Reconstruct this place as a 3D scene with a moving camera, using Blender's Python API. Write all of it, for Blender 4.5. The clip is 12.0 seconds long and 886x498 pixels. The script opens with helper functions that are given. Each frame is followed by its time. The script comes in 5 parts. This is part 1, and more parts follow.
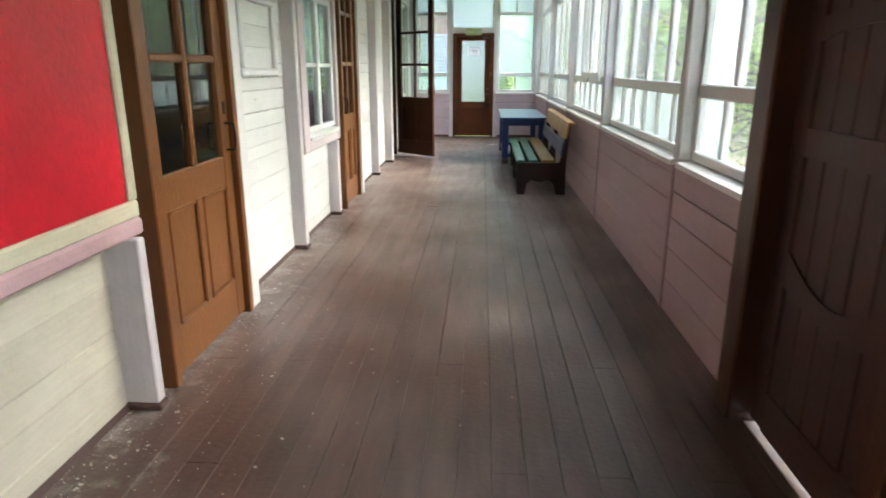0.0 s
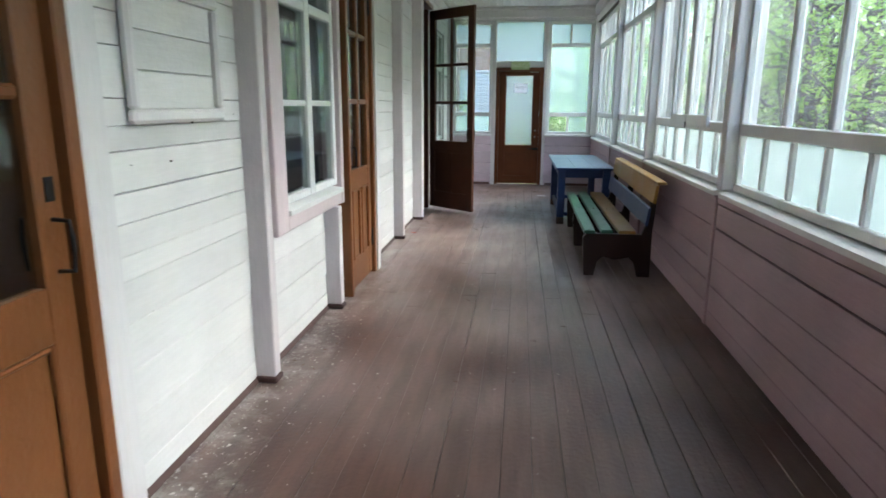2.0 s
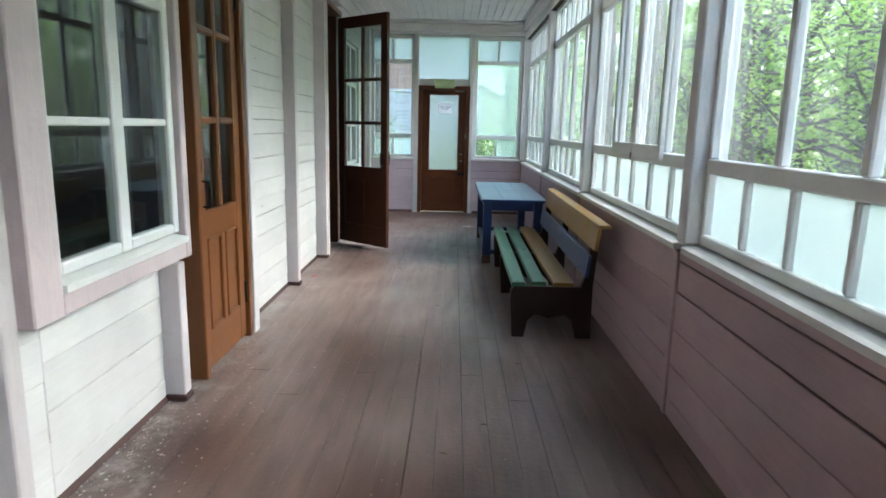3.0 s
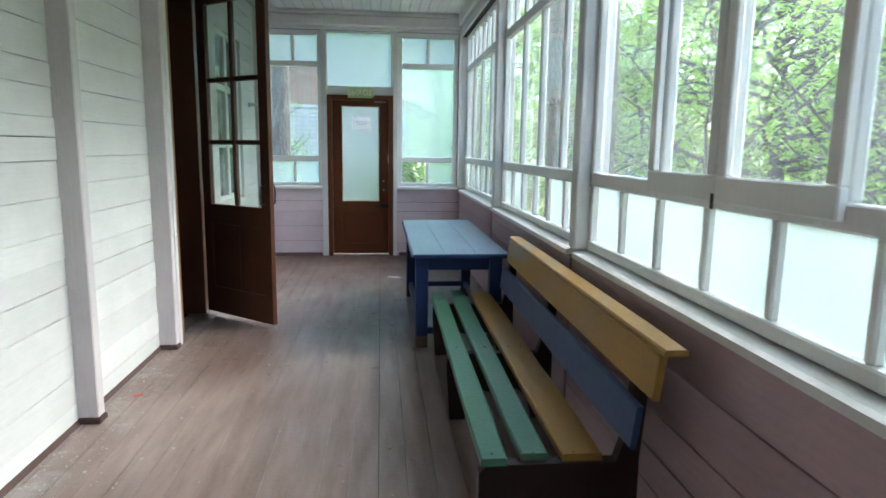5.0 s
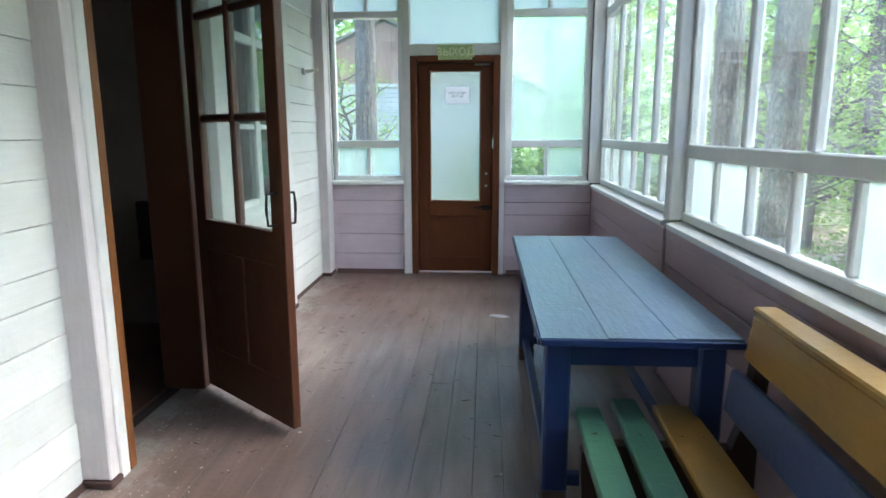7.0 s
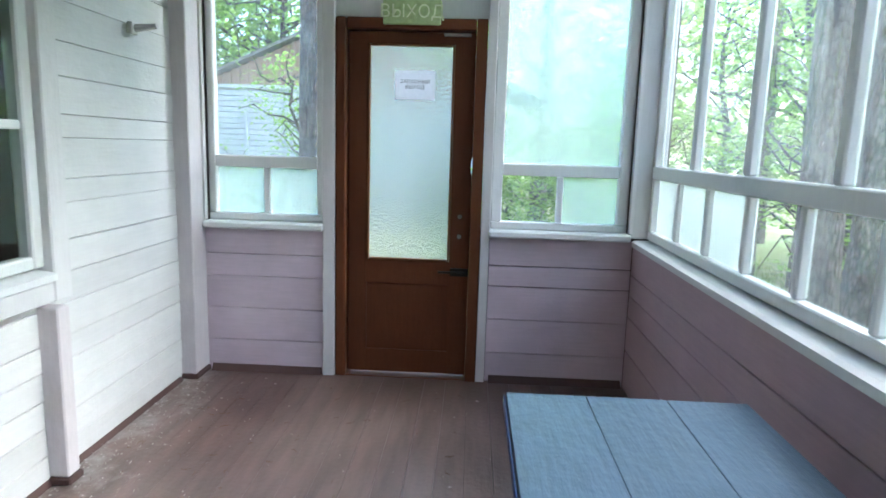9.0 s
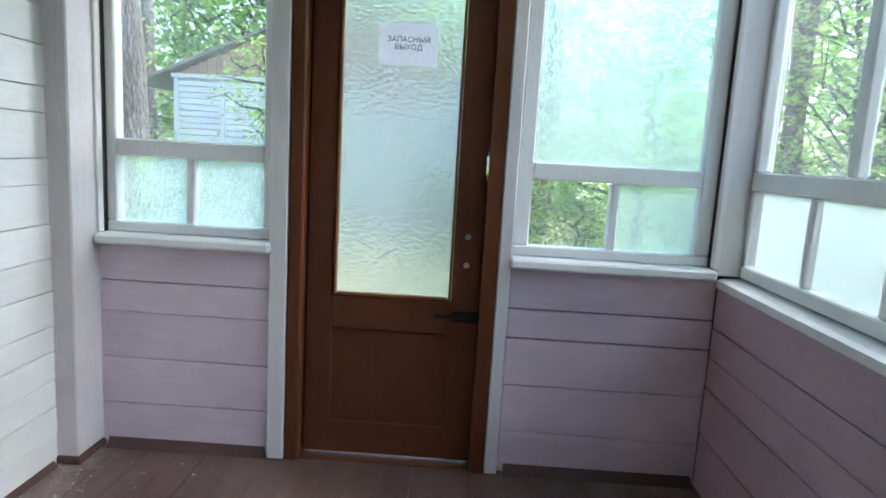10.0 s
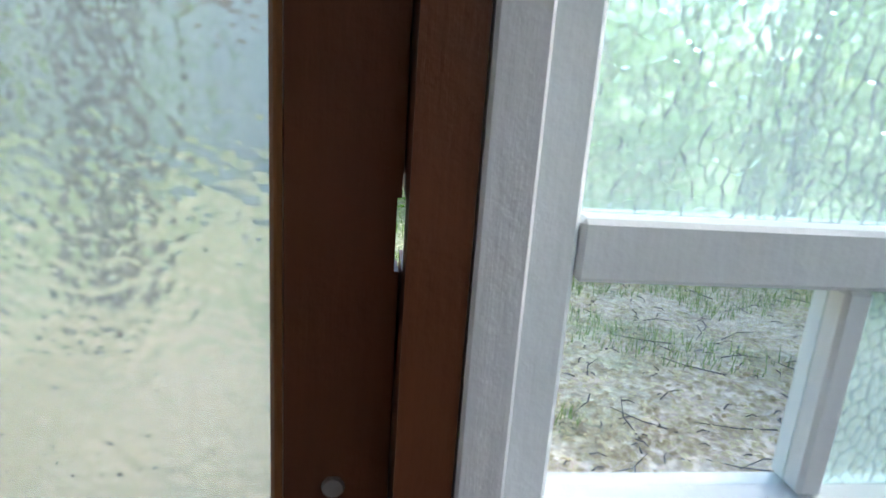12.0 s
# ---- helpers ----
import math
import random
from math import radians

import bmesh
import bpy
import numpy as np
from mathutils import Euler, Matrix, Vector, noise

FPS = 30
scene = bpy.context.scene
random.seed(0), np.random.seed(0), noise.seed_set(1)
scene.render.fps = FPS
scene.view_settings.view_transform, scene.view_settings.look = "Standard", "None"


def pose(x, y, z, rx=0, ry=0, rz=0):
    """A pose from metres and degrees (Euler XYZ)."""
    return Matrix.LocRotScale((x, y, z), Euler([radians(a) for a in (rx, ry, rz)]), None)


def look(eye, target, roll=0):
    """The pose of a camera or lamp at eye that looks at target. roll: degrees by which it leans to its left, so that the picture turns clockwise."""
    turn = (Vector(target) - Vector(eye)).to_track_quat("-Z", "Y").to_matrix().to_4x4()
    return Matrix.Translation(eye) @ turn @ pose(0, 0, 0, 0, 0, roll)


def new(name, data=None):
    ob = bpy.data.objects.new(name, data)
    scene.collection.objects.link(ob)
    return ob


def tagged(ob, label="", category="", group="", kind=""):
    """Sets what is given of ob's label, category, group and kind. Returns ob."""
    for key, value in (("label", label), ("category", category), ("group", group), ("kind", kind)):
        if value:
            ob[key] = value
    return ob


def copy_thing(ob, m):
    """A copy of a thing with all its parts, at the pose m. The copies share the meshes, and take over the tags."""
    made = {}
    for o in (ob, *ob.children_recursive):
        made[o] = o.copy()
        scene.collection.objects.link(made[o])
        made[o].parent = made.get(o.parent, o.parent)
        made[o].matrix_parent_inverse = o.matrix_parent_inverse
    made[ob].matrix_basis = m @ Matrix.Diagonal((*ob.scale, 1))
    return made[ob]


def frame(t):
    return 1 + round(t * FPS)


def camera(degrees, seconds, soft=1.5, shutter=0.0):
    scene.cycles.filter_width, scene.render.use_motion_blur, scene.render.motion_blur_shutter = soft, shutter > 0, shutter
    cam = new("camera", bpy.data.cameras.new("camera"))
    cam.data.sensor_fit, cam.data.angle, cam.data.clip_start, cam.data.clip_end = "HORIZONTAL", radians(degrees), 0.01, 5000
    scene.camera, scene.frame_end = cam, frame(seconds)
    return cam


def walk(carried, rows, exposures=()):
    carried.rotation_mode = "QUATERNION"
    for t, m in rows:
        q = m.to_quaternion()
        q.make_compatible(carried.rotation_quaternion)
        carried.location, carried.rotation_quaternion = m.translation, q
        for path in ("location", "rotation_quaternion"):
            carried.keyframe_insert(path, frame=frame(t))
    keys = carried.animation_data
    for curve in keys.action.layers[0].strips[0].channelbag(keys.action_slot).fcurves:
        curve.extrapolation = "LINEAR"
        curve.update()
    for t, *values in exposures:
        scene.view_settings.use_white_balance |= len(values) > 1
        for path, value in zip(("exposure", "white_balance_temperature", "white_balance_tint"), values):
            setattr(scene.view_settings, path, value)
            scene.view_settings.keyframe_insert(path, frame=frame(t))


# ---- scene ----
cam = camera(70.3, 12.0, 1.6, 0.2)
PATH = [
    (0, (0.274, -0.155, 1.467), (0.158, 1.763, 0.916), 0.0),
    (0.5, (0.177, 0.299, 1.47), (-0.183, 2.206, 0.987), -0.8),
    (1, (0.054, 0.791, 1.499), (-0.227, 2.72, 1.054), -1.7),
    (1.5, (0.09, 1.297, 1.507), (-0.266, 3.221, 1.093), -1.4),
    (2, (0.108, 1.8, 1.484), (-0.124, 3.736, 1.041), 0.3),
    (2.5, (0.149, 2.32, 1.488), (0.093, 4.273, 1.057), 1.4),
    (3, (0.255, 2.969, 1.509), (0.229, 4.932, 1.127), 1.3),
    (3.5, (0.25, 3.521, 1.505), (0.36, 5.489, 1.163), 1.8),
    (3.7, (0.294, 3.748, 1.478), (0.612, 5.698, 1.167), 2.4),
    (5.3, (0.382, 5.657, 1.51), (0.489, 7.629, 1.193), -0.1),
    (5.5, (0.453, 5.86, 1.496), (0.484, 7.836, 1.191), -0.5),
    (6, (0.46, 6.479, 1.496), (0.404, 8.456, 1.198), -0.2),
    (6.5, (0.488, 7.084, 1.48), (0.404, 9.057, 1.166), -0.6),
    (7, (0.377, 7.704, 1.458), (0.245, 9.666, 1.092), -0.2),
    (7.2, (0.347, 7.919, 1.488), (0.22, 9.878, 1.105), 0.3),
    (8.8, (0.487, 10.062, 1.464), (0.369, 12.027, 1.112), 1.4),
    (9, (0.455, 10.303, 1.464), (0.37, 12.275, 1.142), 1.7),
    (9.5, (0.372, 10.89, 1.425), (0.291, 12.866, 1.123), 2.4),
    (10, (0.349, 11.493, 1.386), (0.298, 13.469, 1.086), 3.3),
    (10.5, (0.248, 12.049, 1.467), (0.198, 14.01, 1.078), 3.1),
    (11, (0.253, 12.609, 1.521), (0.326, 14.552, 1.052), 4.1),
    (11.5, (0.379, 13.1, 1.517), (0.555, 15.032, 1.032), 3.8),
    (12, (0.417, 13.523, 1.512), (0.648, 15.436, 0.976), 4.1),
]
EXPOSURES = [(0.0, 3.63, 6100, 9), (1.5, 3.25, 5650, 9), (3.5, 3.2, 5550, 7), (5.5, 3.2, 5500, 6), (7.0, 3.32, 5450, 7), (9.0, 3.3, 5350, 9), (10.5, 3.11, 5500, 11), (12.0, 2.9, 5600, 13)]
walk(cam, [(t, look(eye, target, roll)) for t, eye, target, roll in PATH], EXPOSURES)

# world, sun and sky
world = bpy.data.worlds.new("overcast_sky")
scene.world = world
world.use_nodes = True
wn = world.node_tree
wn.nodes.clear()
sky = wn.nodes.new("ShaderNodeTexSky")
sky.sky_type = "NISHITA"
sky.sun_disc = False
sky.sun_elevation = radians(38)
sky.sun_rotation = radians(78.7)
sky.air_density, sky.dust_density, sky.ozone_density = 1.0, 4.0, 1.0
wb = wn.nodes.new("ShaderNodeBackground")
wb.inputs["Strength"].default_value = 0.15
wo = wn.nodes.new("ShaderNodeOutputWorld")
wn.links.new(sky.outputs[0], wb.inputs[0])
wn.links.new(wb.outputs[0], wo.inputs[0])

sun_data = bpy.data.lights.new("sun", "SUN")
sun_data.energy, sun_data.angle, sun_data.color = 0.9, radians(65), (1.0, 0.96, 0.9)
sun = new("sun", sun_data)
sun.matrix_world = look((30, 6, 24), (0, 0, 0))

# ---------------------------------------------------------------- materials


def material(name):
    m = bpy.data.materials.new(name)
    m.use_nodes = True
    nt = m.node_tree
    nt.nodes.clear()
    out = nt.nodes.new("ShaderNodeOutputMaterial")
    return m, nt, out


def node(nt, kind, **values):
    n = nt.nodes.new(kind)
    for key, value in values.items():
        n.inputs[key].default_value = value
    return n


def ramp(nt, source, stops):
    r = nt.nodes.new("ShaderNodeValToRGB")
    nt.links.new(source, r.inputs[0])
    while len(r.color_ramp.elements) < len(stops):
        r.color_ramp.elements.new(0.5)
    for e, (at, colour) in zip(r.color_ramp.elements, stops):
        e.position, e.color = at, (*colour, 1)
    return r.outputs[0]


def mixed(nt, factor, a, b, mode="MIX"):
    m = nt.nodes.new("ShaderNodeMix")
    m.data_type, m.blend_type = "RGBA", mode
    for socket, value in ((m.inputs[0], factor), (m.inputs[6], a), (m.inputs[7], b)):
        if isinstance(value, (float, int)):
            socket.default_value = value
        elif isinstance(value, tuple):
            socket.default_value = (*value, 1)
        else:
            nt.links.new(value, socket)
    return m.outputs[2]


def shade(colour, k):
    return tuple(min(1.0, c * k) for c in colour)


def painted(name, colour, rough=0.5, grain=(60, 4, 60), wear=None, wear_at=0.66, stain=0.12, bump=0.15, by_object=0.06, spec=0.35, dust=None, dust_at=0.5, strip=None):
    """Paint on wood: brush and grain relief, blotches, chips that show another colour, and a shade for each piece."""
    m, nt, out = material(name)
    geo = nt.nodes.new("ShaderNodeNewGeometry")
    mp = node(nt, "ShaderNodeMapping", Scale=grain)
    nt.links.new(geo.outputs["Position"], mp.inputs[0])
    fine = node(nt, "ShaderNodeTexNoise", Scale=1.0, Detail=5.0, Roughness=0.6)
    nt.links.new(mp.outputs[0], fine.inputs[0])
    big = node(nt, "ShaderNodeTexNoise", Scale=2.3, Detail=4.0, Roughness=0.6)
    nt.links.new(geo.outputs["Position"], big.inputs[0])
    info = nt.nodes.new("ShaderNodeObjectInfo")
    c = ramp(nt, big.outputs[0], [(0.3, shade(colour, 1 - stain)), (0.7, shade(colour, 1 + stain * 0.4))])
    g = ramp(nt, fine.outputs[0], [(0.3, (1 - stain,) * 3), (0.7, (1, 1, 1))])
    c = mixed(nt, 0.7, c, g, "MULTIPLY")
    o = ramp(nt, info.outputs["Random"], [(0.0, (1 - by_object * 2,) * 3), (1.0, (1, 1, 1))])
    c = mixed(nt, 1.0, c, o, "MULTIPLY")
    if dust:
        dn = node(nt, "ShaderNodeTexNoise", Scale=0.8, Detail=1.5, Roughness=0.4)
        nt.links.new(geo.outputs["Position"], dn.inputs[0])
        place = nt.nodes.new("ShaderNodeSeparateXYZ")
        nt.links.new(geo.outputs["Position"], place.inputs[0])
        # paler from mid-length on: dust plus window sheen put into the colour
        sheen = nt.nodes.new("ShaderNodeMapRange")
        nt.links.new(place.outputs[1], sheen.inputs[0])
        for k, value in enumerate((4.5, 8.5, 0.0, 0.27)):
            sheen.inputs[k + 1].default_value = value
        # darker again towards the end wall: dirt and painted-in shade
        shade_dirt = nt.nodes.new("ShaderNodeMapRange")
        nt.links.new(place.outputs[1], shade_dirt.inputs[0])
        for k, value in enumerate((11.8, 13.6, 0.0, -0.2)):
            shade_dirt.inputs[k + 1].default_value = value
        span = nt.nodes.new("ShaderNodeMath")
        nt.links.new(sheen.outputs[0], span.inputs[0])
        nt.links.new(shade_dirt.outputs[0], span.inputs[1])
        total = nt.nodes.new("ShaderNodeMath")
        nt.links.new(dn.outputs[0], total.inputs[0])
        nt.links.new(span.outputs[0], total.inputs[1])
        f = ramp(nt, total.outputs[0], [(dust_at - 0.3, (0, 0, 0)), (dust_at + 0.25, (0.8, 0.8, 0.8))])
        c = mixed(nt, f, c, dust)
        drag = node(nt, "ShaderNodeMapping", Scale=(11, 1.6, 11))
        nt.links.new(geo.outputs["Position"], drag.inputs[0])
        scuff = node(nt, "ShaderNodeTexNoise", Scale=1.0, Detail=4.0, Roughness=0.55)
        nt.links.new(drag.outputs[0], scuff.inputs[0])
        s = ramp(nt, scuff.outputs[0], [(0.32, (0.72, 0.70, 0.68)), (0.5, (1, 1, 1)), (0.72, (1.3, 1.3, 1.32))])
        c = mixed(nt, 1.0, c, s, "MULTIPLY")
    if strip:
        sep = nt.nodes.new("ShaderNodeSeparateXYZ")
        nt.links.new(geo.outputs["Position"], sep.inputs[0])
        sn = node(nt, "ShaderNodeTexNoise", Scale=4.5, Detail=9.0, Roughness=0.75)
        nt.links.new(geo.outputs["Position"], sn.inputs[0])
        near = nt.nodes.new("ShaderNodeMapRange")
        nt.links.new(sep.outputs[0], near.inputs[0])
        for k, value in enumerate((-1.3, -0.75, 0.16, -0.12)):
            near.inputs[k + 1].default_value = value
        add = nt.nodes.new("ShaderNodeMath")
        nt.links.new(sn.outputs[0], add.inputs[0])
        nt.links.new(near.outputs[0], add.inputs[1])
        f = ramp(nt, add.outputs[0], [(0.56, (0, 0, 0)), (0.78, (0.75, 0.75, 0.75))])
        c = mixed(nt, f, c, strip)
    if wear:
        chips = node(nt, "ShaderNodeTexNoise", Scale=9.0, Detail=8.0, Roughness=0.72)
        nt.links.new(geo.outputs["Position"], chips.inputs[0])
        f = ramp(nt, chips.outputs[0], [(wear_at, (0, 0, 0)), (wear_at + 0.03, (1, 1, 1))])
        c = mixed(nt, f, c, wear)
    b = node(nt, "ShaderNodeBsdfPrincipled", Roughness=rough)
    b.inputs["Specular IOR Level"].default_value = spec
    nt.links.new(c, b.inputs["Base Color"])
    rr = ramp(nt, big.outputs[0], [(0.3, (max(0.29, rough * 0.8),) * 3), (0.75, (max(0.33, min(1, rough * 1.25)),) * 3)])
    nt.links.new(rr, b.inputs["Roughness"])
    bp = node(nt, "ShaderNodeBump", Strength=bump, Distance=0.004)
    nt.links.new(fine.outputs[0], bp.inputs["Height"])
    lumps = node(nt, "ShaderNodeTexNoise", Scale=34.0, Detail=3.0, Roughness=0.6)
    nt.links.new(geo.outputs["Position"], lumps.inputs[0])
    thick = node(nt, "ShaderNodeBump", Strength=0.35, Distance=0.006)
    nt.links.new(lumps.outputs[0], thick.inputs["Height"])
    nt.links.new(bp.outputs[0], thick.inputs["Normal"])
    nt.links.new(thick.outputs[0], b.inputs["Normal"])
    nt.links.new(b.outputs[0], out.inputs[0])
    return m


def plain(name, colour, rough=0.5, metal=0.0):
    m, nt, out = material(name)
    geo = nt.nodes.new("ShaderNodeNewGeometry")
    n = node(nt, "ShaderNodeTexNoise", Scale=35.0, Detail=4.0)
    nt.links.new(geo.outputs["Position"], n.inputs[0])
    c = ramp(nt, n.outputs[0], [(0.3, shade(colour, 0.8)), (0.7, shade(colour, 1.1))])
    b = node(nt, "ShaderNodeBsdfPrincipled", Roughness=rough, Metallic=metal)
    nt.links.new(c, b.inputs["Base Color"])
    nt.links.new(b.outputs[0], out.inputs[0])
    return m


def schlick(nt, base=0.07):
    """Share of gloss of a glass face, the same from both sides."""
    lw = node(nt, "ShaderNodeLayerWeight", Blend=0.5)
    p = nt.nodes.new("ShaderNodeMath")
    p.operation = "POWER"
    p.inputs[1].default_value = 5.0
    nt.links.new(lw.outputs["Facing"], p.inputs[0])
    s = nt.nodes.new("ShaderNodeMath")
    s.operation = "MULTIPLY_ADD"
    s.inputs[1].default_value, s.inputs[2].default_value = 0.9 - base, base
    nt.links.new(p.outputs[0], s.inputs[0])
    return s.outputs[0]


def clear_glass(name, tint=(0.93, 0.97, 0.95), haze=0.05):
    """A thin pane: lets the view through, mirrors by Fresnel, with a film of dust."""
    m, nt, out = material(name)
    tr = node(nt, "ShaderNodeBsdfTransparent", Color=(*tint, 1))
    gl = node(nt, "ShaderNodeBsdfGlossy", Roughness=0.02)
    mx = nt.nodes.new("ShaderNodeMixShader")
    nt.links.new(schlick(nt), mx.inputs[0])
    nt.links.new(tr.outputs[0], mx.inputs[1])
    nt.links.new(gl.outputs[0], mx.inputs[2])
    df = node(nt, "ShaderNodeBsdfTranslucent", Color=(0.8, 0.85, 0.82, 1))
    geo = nt.nodes.new("ShaderNodeNewGeometry")
    n = node(nt, "ShaderNodeTexNoise", Scale=5.0, Detail=7.0, Roughness=0.7)
    nt.links.new(geo.outputs["Position"], n.inputs[0])
    f = ramp(nt, n.outputs[0], [(0.35, (haze * 0.3,) * 3), (0.75, (haze * 1.8,) * 3)])
    m2 = nt.nodes.new("ShaderNodeMixShader")
    nt.links.new(f, m2.inputs[0])
    nt.links.new(mx.outputs[0], m2.inputs[1])
    nt.links.new(df.outputs[0], m2.inputs[2])
    nt.links.new(m2.outputs[0], out.inputs[0])
    return m


def figured_glass(name, scale=42.0, milk=0.45, rough=0.16, strength=0.8, tint=(0.86, 0.97, 0.93), stretch=1.0, feature="SMOOTH_F1", ior=1.18):
    """Patterned cathedral glass: pressed cells bend the view, a milky share scatters the sky."""
    m, nt, out = material(name)
    geo = nt.nodes.new("ShaderNodeNewGeometry")
    mp = node(nt, "ShaderNodeMapping", Scale=(scale, scale, scale * stretch))
    nt.links.new(geo.outputs["Position"], mp.inputs[0])
    v = node(nt, "ShaderNodeTexVoronoi", Scale=1.0)
    v.feature = feature
    nt.links.new(mp.outputs[0], v.inputs["Vector"])
    bp = node(nt, "ShaderNodeBump", Strength=strength, Distance=0.012)
    sq = nt.nodes.new("ShaderNodeMath")
    sq.operation = "POWER"
    sq.inputs[1].default_value = 2.0 if feature == "F1" else 1.0
    nt.links.new(v.outputs["Distance"], sq.inputs[0])
    nt.links.new(sq.outputs[0], bp.inputs["Height"])
    rf = node(nt, "ShaderNodeBsdfRefraction", Roughness=rough, IOR=ior)
    rf.inputs["Color"].default_value = (*tint, 1)
    tl = node(nt, "ShaderNodeBsdfTranslucent", Color=(*shade(tint, 0.98), 1))
    gl = node(nt, "ShaderNodeBsdfGlossy", Roughness=0.1)
    nt.links.new(bp.outputs[0], rf.inputs["Normal"])
    a = nt.nodes.new("ShaderNodeMixShader")
    a.inputs[0].default_value = milk
    nt.links.new(rf.outputs[0], a.inputs[1])
    nt.links.new(tl.outputs[0], a.inputs[2])
    b = nt.nodes.new("ShaderNodeMixShader")
    nt.links.new(schlick(nt), b.inputs[0])
    nt.links.new(a.outputs[0], b.inputs[1])
    nt.links.new(gl.outputs[0], b.inputs[2])
    nt.links.new(b.outputs[0], out.inputs[0])
    return m


def leafy(name, dark, light):
    m, nt, out = material(name)
    geo = nt.nodes.new("ShaderNodeNewGeometry")
    c = ramp(nt, geo.outputs["Random Per Island"], [(0.0, dark), (1.0, light)])
    d = node(nt, "ShaderNodeBsdfDiffuse")
    t = node(nt, "ShaderNodeBsdfTranslucent")
    nt.links.new(c, d.inputs[0])
    warm = mixed(nt, 1.0, c, (0.92, 1.0, 0.62), "MULTIPLY")
    nt.links.new(warm, t.inputs[0])
    mx = nt.nodes.new("ShaderNodeMixShader")
    mx.inputs[0].default_value = 0.62
    nt.links.new(d.outputs[0], mx.inputs[1])
    nt.links.new(t.outputs[0], mx.inputs[2])
    nt.links.new(mx.outputs[0], out.inputs[0])
    return m


def sheet_paper(name, colour):
    m, nt, out = material(name)
    geo = nt.nodes.new("ShaderNodeNewGeometry")
    n = node(nt, "ShaderNodeTexNoise", Scale=60.0, Detail=3.0)
    nt.links.new(geo.outputs["Position"], n.inputs[0])
    c = ramp(nt, n.outputs[0], [(0.3, shade(colour, 0.93)), (0.7, colour)])
    d, t = node(nt, "ShaderNodeBsdfDiffuse"), node(nt, "ShaderNodeBsdfTranslucent")
    mx = nt.nodes.new("ShaderNodeMixShader")
    mx.inputs[0].default_value = 0.68
    for k, n in enumerate((d, t)):
        nt.links.new(c, n.inputs[0])
        nt.links.new(n.outputs[0], mx.inputs[k + 1])
    nt.links.new(mx.outputs[0], out.inputs[0])
    return m


def bark_material(name, colour):
    m, nt, out = material(name)
    geo = nt.nodes.new("ShaderNodeNewGeometry")
    mp = node(nt, "ShaderNodeMapping", Scale=(26, 26, 11))
    nt.links.new(geo.outputs["Position"], mp.inputs[0])
    v = node(nt, "ShaderNodeTexVoronoi", Scale=1.0)
    nt.links.new(mp.outputs[0], v.inputs["Vector"])
    n = node(nt, "ShaderNodeTexNoise", Scale=3.0, Detail=6.0)
    nt.links.new(geo.outputs["Position"], n.inputs[0])
    c = ramp(nt, v.outputs["Distance"], [(0.1, shade(colour, 1.25)), (0.6, shade(colour, 0.35))])
    l = ramp(nt, n.outputs[0], [(0.45, (0, 0, 0)), (0.7, (0.6, 0.6, 0.6))])
    c = mixed(nt, l, c, (0.13, 0.14, 0.135))
    b = node(nt, "ShaderNodeBsdfPrincipled", Roughness=0.9)
    nt.links.new(c, b.inputs["Base Color"])
    bp = node(nt, "ShaderNodeBump", Strength=1.0, Distance=0.03)
    bp.invert = True
    nt.links.new(v.outputs["Distance"], bp.inputs["Height"])
    nt.links.new(bp.outputs[0], b.inputs["Normal"])
    nt.links.new(b.outputs[0], out.inputs[0])
    return m


